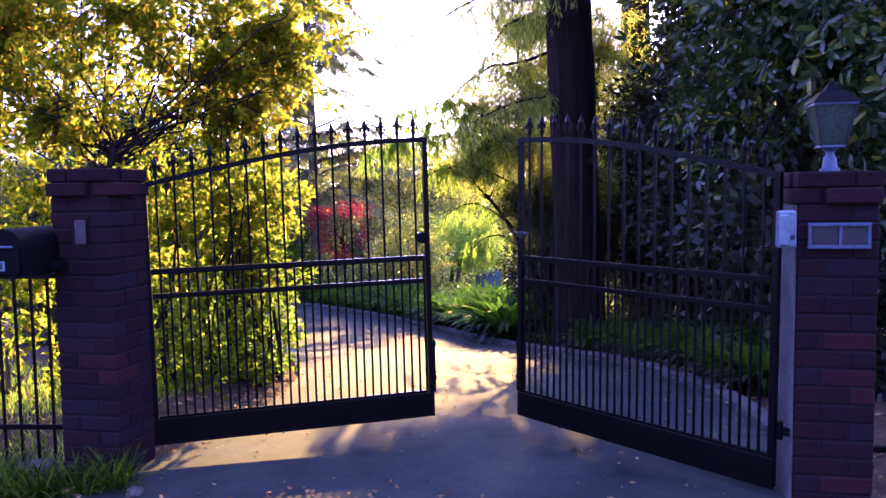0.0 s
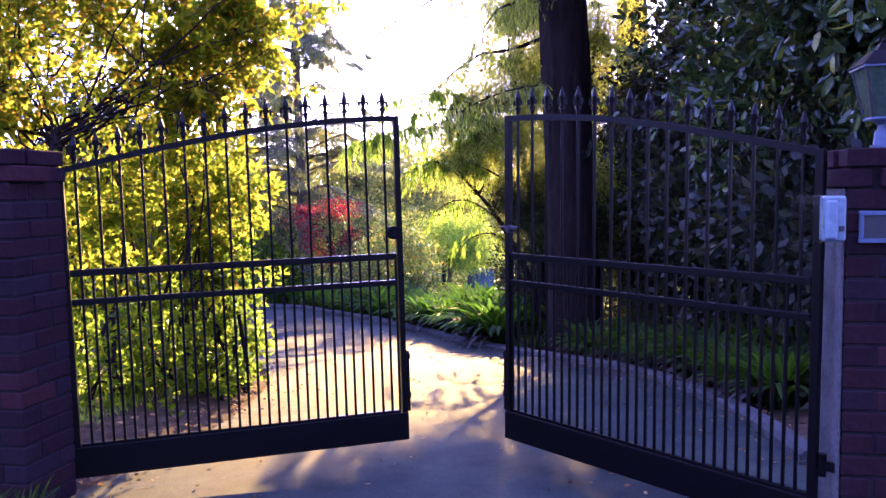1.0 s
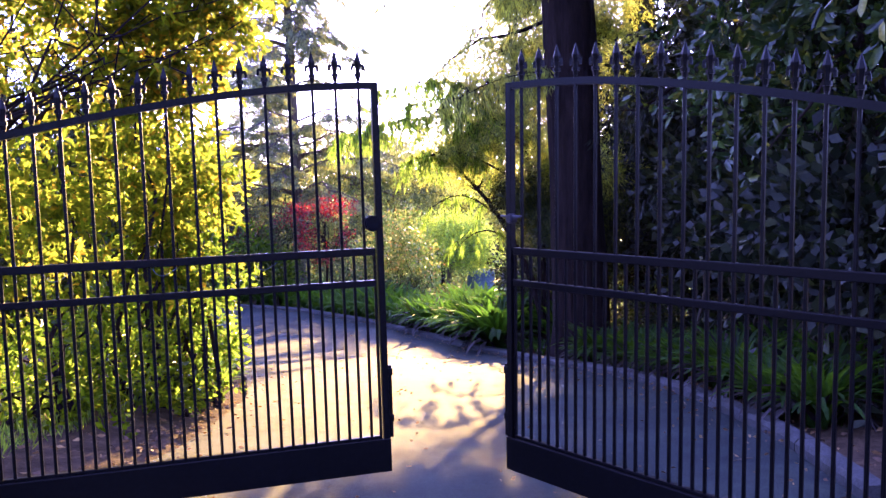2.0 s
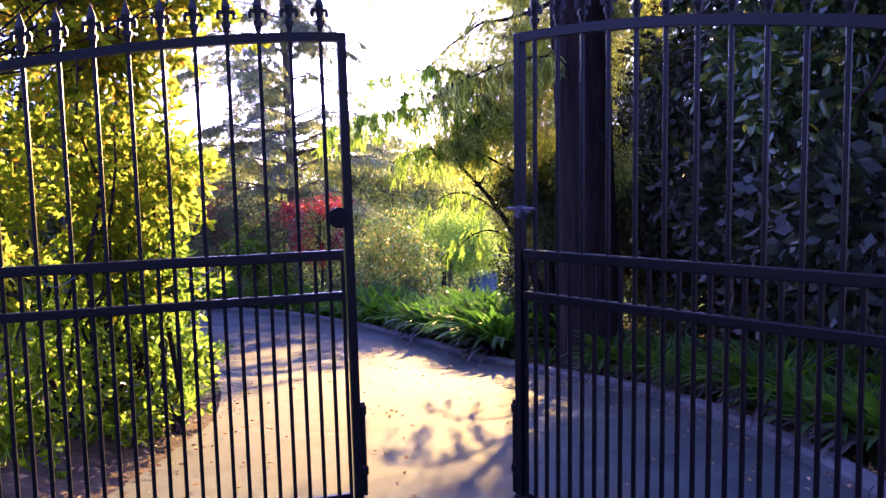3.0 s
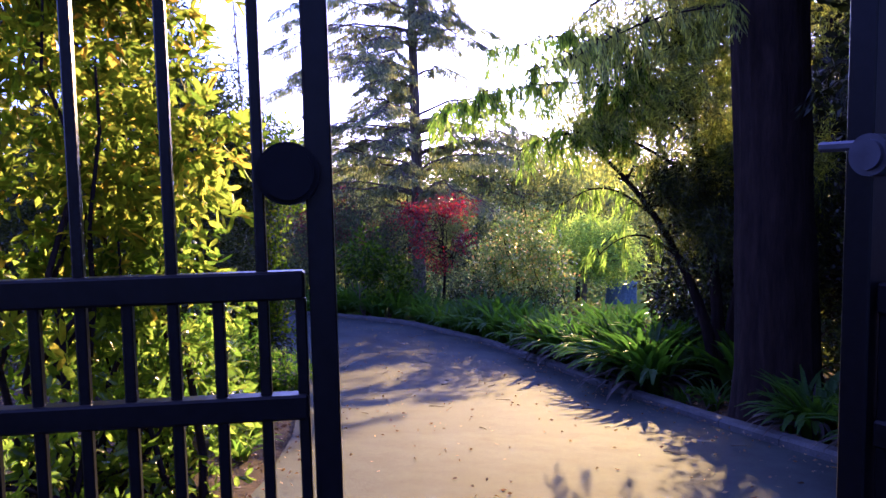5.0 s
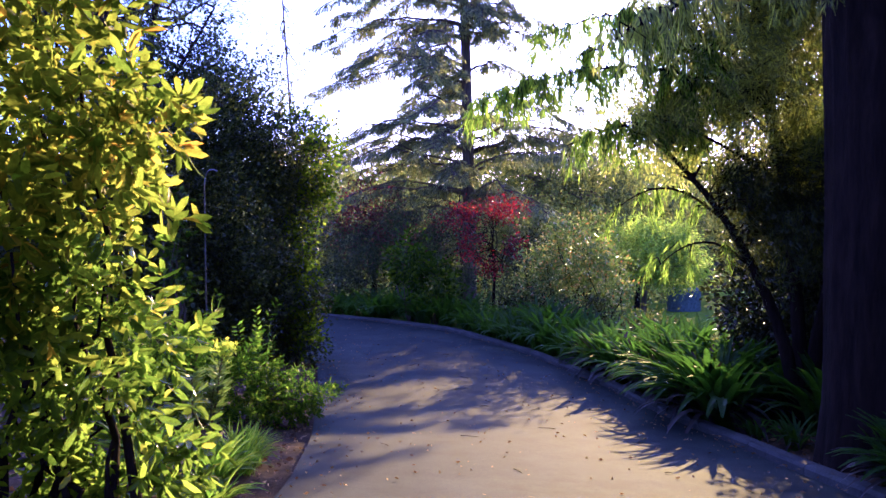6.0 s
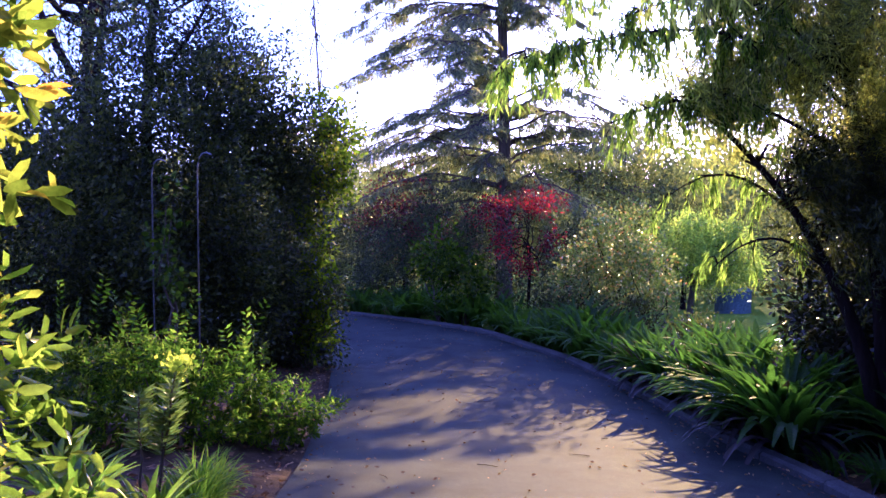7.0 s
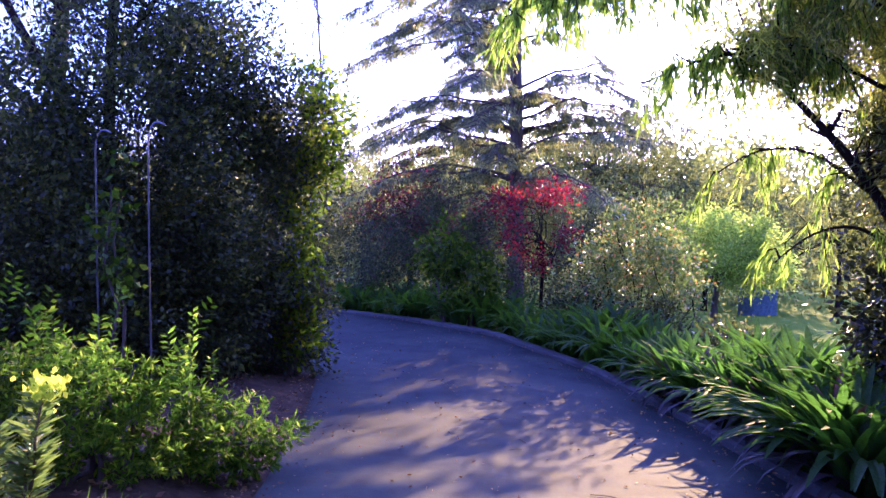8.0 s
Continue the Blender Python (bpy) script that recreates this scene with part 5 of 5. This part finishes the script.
def strap_blade(rng, length, width, spread, segments=6):
    a = rng.uniform(0, 6.283)
    lean = rng.uniform(0.12, 1.0) * spread
    ln = length * rng.uniform(0.7, 1.15)
    out = np.array([math.cos(a), math.sin(a), 0])
    side = np.array([-math.sin(a), math.cos(a), 0])
    p = out * rng.uniform(0, 0.10) + side * rng.uniform(-0.06, 0.06)
    ang = 1.54 - 0.3 * lean
    curl = (0.4 + 1.9 * lean) / segments
    rows = []
    for i in range(segments + 1):
        s = i / segments
        w = width * (0.55 + 0.6 * math.sin(math.pi * min(s * 0.9 + 0.12, 1))) * (1 if s < 0.95 else 0.3)
        up = np.array([-math.sin(ang) * out[0], -math.sin(ang) * out[1], math.cos(ang)])
        rows.append([p - side * w / 2 + up * w * 0.22, p, p + side * w / 2 + up * w * 0.22])
        p = p + (out * math.cos(ang) + np.array([0, 0, math.sin(ang)])) * ln / segments
        ang -= curl
    v = np.array(rows).reshape(-1, 3)
    i = np.arange(segments)[:, None] * 3
    f = np.concatenate([i + np.array([[0, 1, 4, 3]]), i + np.array([[1, 2, 5, 4]])])
    return v, f.astype(np.int32)


BLADES = []
for i in range(16):
    blade_v, blade_f = strap_blade(np.random.default_rng(230 + i), 0.7, 0.048, 0.95, 7)
    BLADES.append(fast_mesh("leaf", blade_v, blade_f, LEAF_STRAP))


UNDERSIDE_BLADES = []
for i in range(8):
    blade_v, blade_f = strap_blade(np.random.default_rng(260 + i), 0.6, 0.04, 1.6, 7)
    UNDERSIDE_BLADES.append(fast_mesh("underside_leaf", blade_v, blade_f, LEAF_UNDERSIDE))


def agapanthus():
    rng = np.random.default_rng(5)
    line = DRIVE[:, 2:]
    line = line[line[:, 1] > 6.2]
    s = np.concatenate([[0], np.cumsum(np.linalg.norm(np.diff(line, axis=0), axis=1))])
    u = 0.0
    while u < min(s[-1], 22.4):
        p = np.array([np.interp(u, s, line[:, 0]), np.interp(u, s, line[:, 1])])
        q = np.array([np.interp(u + 0.1, s, line[:, 0]), np.interp(u + 0.1, s, line[:, 1])])
        t = unit(q - p)
        out = np.array([t[1], -t[0]])
        for offset in (0.36, 0.9):
            at = p + out * (offset + rng.uniform(-0.08, 0.12)) + t * rng.uniform(-0.15, 0.15)
            if math.hypot(at[0] - 1.76, at[1] - 11.5) < 0.6:
                continue
            small = 4.6 < u < 6.0 and offset < 0.6
            low = 11.3 < p[1] < 12.6 and offset < 0.6
            size = rng.uniform(0.45, 0.6) if low else rng.uniform(1.25, 1.55) if 11.6 < p[1] < 15.6 else rng.uniform(1.0, 1.3) if p[1] > 15 else rng.uniform(0.75, 0.95)
            clump = thing("agapanthus", "agapanthus clump of arching strap leaves by kerb", "plant", "agapanthus border",
                          m=pose(at[0], at[1], float(bed(at[0], at[1])) - 0.02, 0, 0, rng.uniform(0, 360)) @ Matrix.Scale(size, 4))
            if offset < 0.6 and p[1] < 16.5:
                for j in range(30 if small or low else 104):
                    child("leaf", BLADES[rng.integers(0, len(BLADES))], clump, m=pose(rng.uniform(-0.05, 0.05), rng.uniform(-0.05, 0.05), 0, 0, 0, rng.uniform(0, 360)))
                # added dark skirt: the clump's underside shade as leaf colour
                for j in range(10 if small or low else 44):
                    child("underside_leaf", UNDERSIDE_BLADES[rng.integers(0, len(UNDERSIDE_BLADES))], clump, m=pose(0, 0, -0.02, 0, 0, rng.uniform(0, 360)))
                continue
            for j in range(50):
                child("leaf", BLADES[rng.integers(0, len(BLADES))], clump, m=pose(rng.uniform(-0.06, 0.06), rng.uniform(-0.06, 0.06), 0, 0, 0, rng.uniform(0, 360)))
        u += rng.uniform(0.46, 0.66)


agapanthus()
FRESH = [strap_clump_mesh("leaves", 220 + i, 42, 0.6, 0.05, 0.9, mat=LEAF_FRESH) for i in range(3)]
for i, (x, y, sc) in enumerate([(-2.25, 8.75, 0.62), (-2.02, 8.4, 0.5), (-2.5, 8.55, 0.7), (-2.9, 8.9, 0.7), (-2.42, 9.05, 0.5)]):
    clump = thing("strap_plant", "bright green strap-leaved plant at shrub's foot", "plant", m=pose(x, y, float(bed(x, y)) - 0.02, 0, 0, 70 * i) @ Matrix.Scale(sc, 4))
    tagged(child("leaves", FRESH[i % 3], clump), kind="stuff")


def euphorbia(x, y, seed):
    rng = np.random.default_rng(seed)
    plant = thing("euphorbia", "euphorbia with whorled grey-green leaves and yellow flowerhead", "plant")
    z0 = float(bed(x, y))
    limbs, pieces = [], []
    for i, (dx, dy, h) in enumerate(((0, 0, 0.58), (0.13, 0.05, 0.5), (0.2, 0.06, 0.72))):
        line = wander(rng, (x + dx * 0.5, y, z0), (x + dx, y + dy, z0 + h), 6, 0.01)
        limbs.append((line, 0.008, 0.005))
        m = 190
        w = rng.uniform(0.35, 1, m) ** 0.7 * 4.999
        j = w.astype(int)
        p = line[j] + (line[j + 1] - line[j]) * (w - j)[:, None]
        a = rng.uniform(0, 6.28, m)
        d = np.stack([np.cos(a), np.sin(a), np.full(m, 0.5)], 1)
        pieces.append(leaves(rng, p, d, 0.1, 0.015, 0.12, 0.1))
    woody("stem", plant, BARK_GREY, limbs, 6, main=3)
    foliage("leaves", plant, LEAF_GREYGREEN, pieces)
    top = limbs[2][0][-1]
    p = top + rng.normal(0, 1, (120, 3)) * (0.036, 0.036, 0.028) + (0, 0, 0.02)
    foliage("flowerhead", plant, FLOWER_YELLOW, [leaves(rng, p, (0, 0, 1), 0.034, 0.028, 0.8)], "lime yellow flowerhead")


euphorbia(-2.72, 9.24, 7)


def garden_hook(x, y, top, bend, label):
    hook = thing("shepherd_hook", label, "garden hook", "pair of garden hooks")
    z0 = float(bed(x, y)) - 0.1
    pts = [(x, y, z0), (x, y, (z0 + top) / 2), (x + 0.01, y, top - 0.35)] + [(x + 0.01 + bend * (0.09 - 0.09 * math.cos(a)), y, top - 0.12 + 0.12 * math.sin(a)) for a in np.linspace(0, 2.6, 9)]
    v, f = tube(smooth_line(np.array(pts), 40), np.full(40, 0.0075), 8)
    me = fast_mesh("pole", v, f, POLE)
    me.polygons.foreach_set("use_smooth", [True] * len(me.polygons))
    child("pole", me, hook)


garden_hook(-4.62, 12.27, 1.66, 1, "tall bent galvanised garden hook among shrubs")
garden_hook(-5.1, 12.2, 1.6, 1, "bent galvanised garden hook, half overgrown")
shrub("climbing_vine", "climbing vine with bright leaves on garden hook", [((-4.95, 12.25, 0.75), (0.12, 0.12, 0.6))], LEAF_LOW, (0.09, 0.06), 45, clumps=26, per=7, size=0.07, stems=2, category="vine")

tank = thing("water_tank", "blue-grey round water tank beyond the lawn", "tank", m=pose(0.36, 32.6, float(land(32.6)) - 0.1))
bm = bmesh.new()
bmesh.ops.create_cone(bm, cap_ends=True, segments=40, radius1=0.55, radius2=0.55, depth=0.9, matrix=Matrix.Translation((0, 0, 0.45)))
part("wall", bm, TANK, tank)
bm = bmesh.new()
bmesh.ops.create_cone(bm, cap_ends=True, segments=40, radius1=0.58, radius2=0.1, depth=0.14, matrix=Matrix.Translation((0, 0, 0.972)))
part("roof", bm, TANK, tank)


def litter():
    rng = np.random.default_rng(8)
    n = 6500
    i = rng.integers(20, 200, n)
    left = rng.uniform(0, 1, n) < 0.5
    edge = np.where(rng.uniform(0, 1, n) < 0.72, rng.exponential(0.05, n), rng.uniform(0, 0.5, n)) - 0.06
    s = np.where(left, edge, 1 - edge)[:, None]
    xy = DRIVE[i, :2] * (1 - s) + DRIVE[i, 2:] * s + rng.normal(0, 0.06, (n, 2))
    z = np.maximum(land(xy[:, 1]) + 0.026, bed(xy[:, 0], xy[:, 1]) + 0.012)
    a = rng.uniform(0, 6.28, n)
    d = np.stack([np.cos(a), np.sin(a), rng.uniform(-0.05, 0.25, n)], 1)
    v, f = leaves(rng, np.column_stack([xy, z]), d, 0.034, 0.016, 0.1, 0.2)
    tagged(new("fallen_leaves", fast_mesh("fallen_leaves", v, f, LITTER)), "dry brown fallen leaves along driveway edges", "leaf litter", kind="stuff")


litter()


def gate_litter():
    rng = np.random.default_rng(29)
    heaps = [(-0.95, 3.05, 0.22, 0.09, 90), (-1.5, 3.2, 0.3, 0.14, 80), (-0.3, 3.45, 0.4, 0.12, 40), (0.9, 3.0, 0.5, 0.2, 40), (-2.0, 3.2, 0.4, 0.2, 90)]
    xy = np.concatenate([rng.normal(0, 1, (n, 2)) * (a, b) + (x, y) for x, y, a, b, n in heaps])
    z = np.maximum(land(xy[:, 1]) + 0.03, bed(xy[:, 0], xy[:, 1]) + 0.012)
    a = rng.uniform(0, 6.28, len(xy))
    d = np.stack([np.cos(a), np.sin(a), rng.uniform(0.0, 0.4, len(xy))], 1)
    v, f = leaves(rng, np.column_stack([xy, z]), d, 0.045, 0.022, 0.1, 0.25)
    tagged(new("fallen_leaves", fast_mesh("fallen_leaves", v, f, LITTER)), "dry brown leaves drifted before the gate", "leaf litter", kind="stuff")


gate_litter()


def bed_litter():
    rng = np.random.default_rng(19)
    n = 9000
    i = rng.integers(60, 210, n)
    s = np.where(rng.uniform(0, 1, n) < 0.5, -rng.uniform(0.03, 0.8, n), 1 + rng.uniform(0.06, 0.8, n))[:, None]
    xy = DRIVE[i, :2] * (1 - s) + DRIVE[i, 2:] * s
    z = bed(xy[:, 0], xy[:, 1]) + 0.012
    a = rng.uniform(0, 6.28, n)
    d = np.stack([np.cos(a), np.sin(a), rng.uniform(0, 0.3, n)], 1)
    v, f = leaves(rng, np.column_stack([xy, z]), d, 0.06, 0.028, 0.1, 0.2)
    tagged(new("bed_litter", fast_mesh("bed_litter", v, f, LITTER)), "brown leaf litter covering the soil of planted beds", "leaf litter", kind="stuff")


bed_litter()


def tuft(x, y, seed, label, count=90, h=0.28, mat=None):
    rng = np.random.default_rng(seed)
    plant = thing("grass_tuft", label, "grass", m=pose(x, y, float(bed(x, y)) - 0.01))
    tagged(child("sward", strap_clump_mesh("sward", seed, count, h, 0.010, 1.0, 5, mat or GRASS), plant), kind="stuff")


for i, (x, y) in enumerate([(-1.95, 3.55), (-1.75, 3.6), (-2.15, 3.6), (-2.3, 3.75), (-1.6, 3.7)]):
    tuft(x, y, 300 + i, "unmown dark green grass tuft at foot of brick pillar", mat=LEAF_LOW)


for i, (x, y) in enumerate([(-2.5, 9.5), (-2.62, 9.62), (-2.42, 9.3)]):
    tuft(x, y, 320 + i, "bright yellow-green grass clump at euphorbia's foot", 110, 0.3, LEAF_FRESH)


def rock(x, y, r, seed, label):
    bm = bmesh.new()
    bmesh.ops.create_icosphere(bm, subdivisions=3, radius=r)
    for v in bm.verts:
        v.co *= 1 + 0.25 * noise.noise(v.co * (1.6 / r) + Vector((seed, 0, 0)))
        v.co.z *= 0.7
    me = bpy.data.meshes.new("stone")
    bm.to_mesh(me)
    bm.free()
    me.materials.append(STONE)
    ob = new("stone", me)
    ob.matrix_basis = pose(x, y, max(float(bed(x, y)), float(land(y))) + r * 0.4)
    tagged(ob, label, "stone")


rock(-1.42, 3.55, 0.045, 1, "small rounded stone lying on the driveway")
rock(-2.05, 3.8, 0.10, 2, "rough stone beside fence and pillar")
rock(1.55, 4.6, 0.05, 3, "small pale stone at drive edge")



def lawn_patch():
    rng = np.random.default_rng(17)
    n = 9000
    x, y = rng.uniform(-7.5, -2.1, n), rng.uniform(4.2, 7.6, n)
    z = bed(x, y) - 0.01
    d = np.stack([rng.normal(0, 0.35, n), rng.normal(0, 0.35, n), np.ones(n)], 1)
    v, f = leaves(rng, np.column_stack([x, y, z]), d, 0.11, 0.011, 0.1, 0.1)
    tagged(new("lawn", fast_mesh("lawn", v, f, GRASS)), "sunlit unmown lawn behind the picket fence", "grass", kind="stuff")


def twigs():
    rng = np.random.default_rng(18)
    for i in range(44):
        k = rng.integers(60, 170)
        s = rng.uniform(0.06, 0.94)
        p = DRIVE[k, :2] * (1 - s) + DRIVE[k, 2:] * s
        a, ln = rng.uniform(0, 6.28), rng.uniform(0.06, 0.2)
        pts = [(p[0] + math.cos(a) * ln * t, p[1] + math.sin(a) * ln * t + 0.015 * math.sin(5 * t), 0) for t in np.linspace(0, 1, 5)]
        pts = [(x, y, float(land(y)) + 0.027) for x, y, _ in pts]
        v, f = tube(pts, np.linspace(0.004, 0.002, 5), 5)
        tagged(new("twig", fast_mesh("twig", v, f, BARK_GREY)), "dry brown twig fallen on the driveway", "twig", "fallen twigs")


lawn_patch()
twigs()
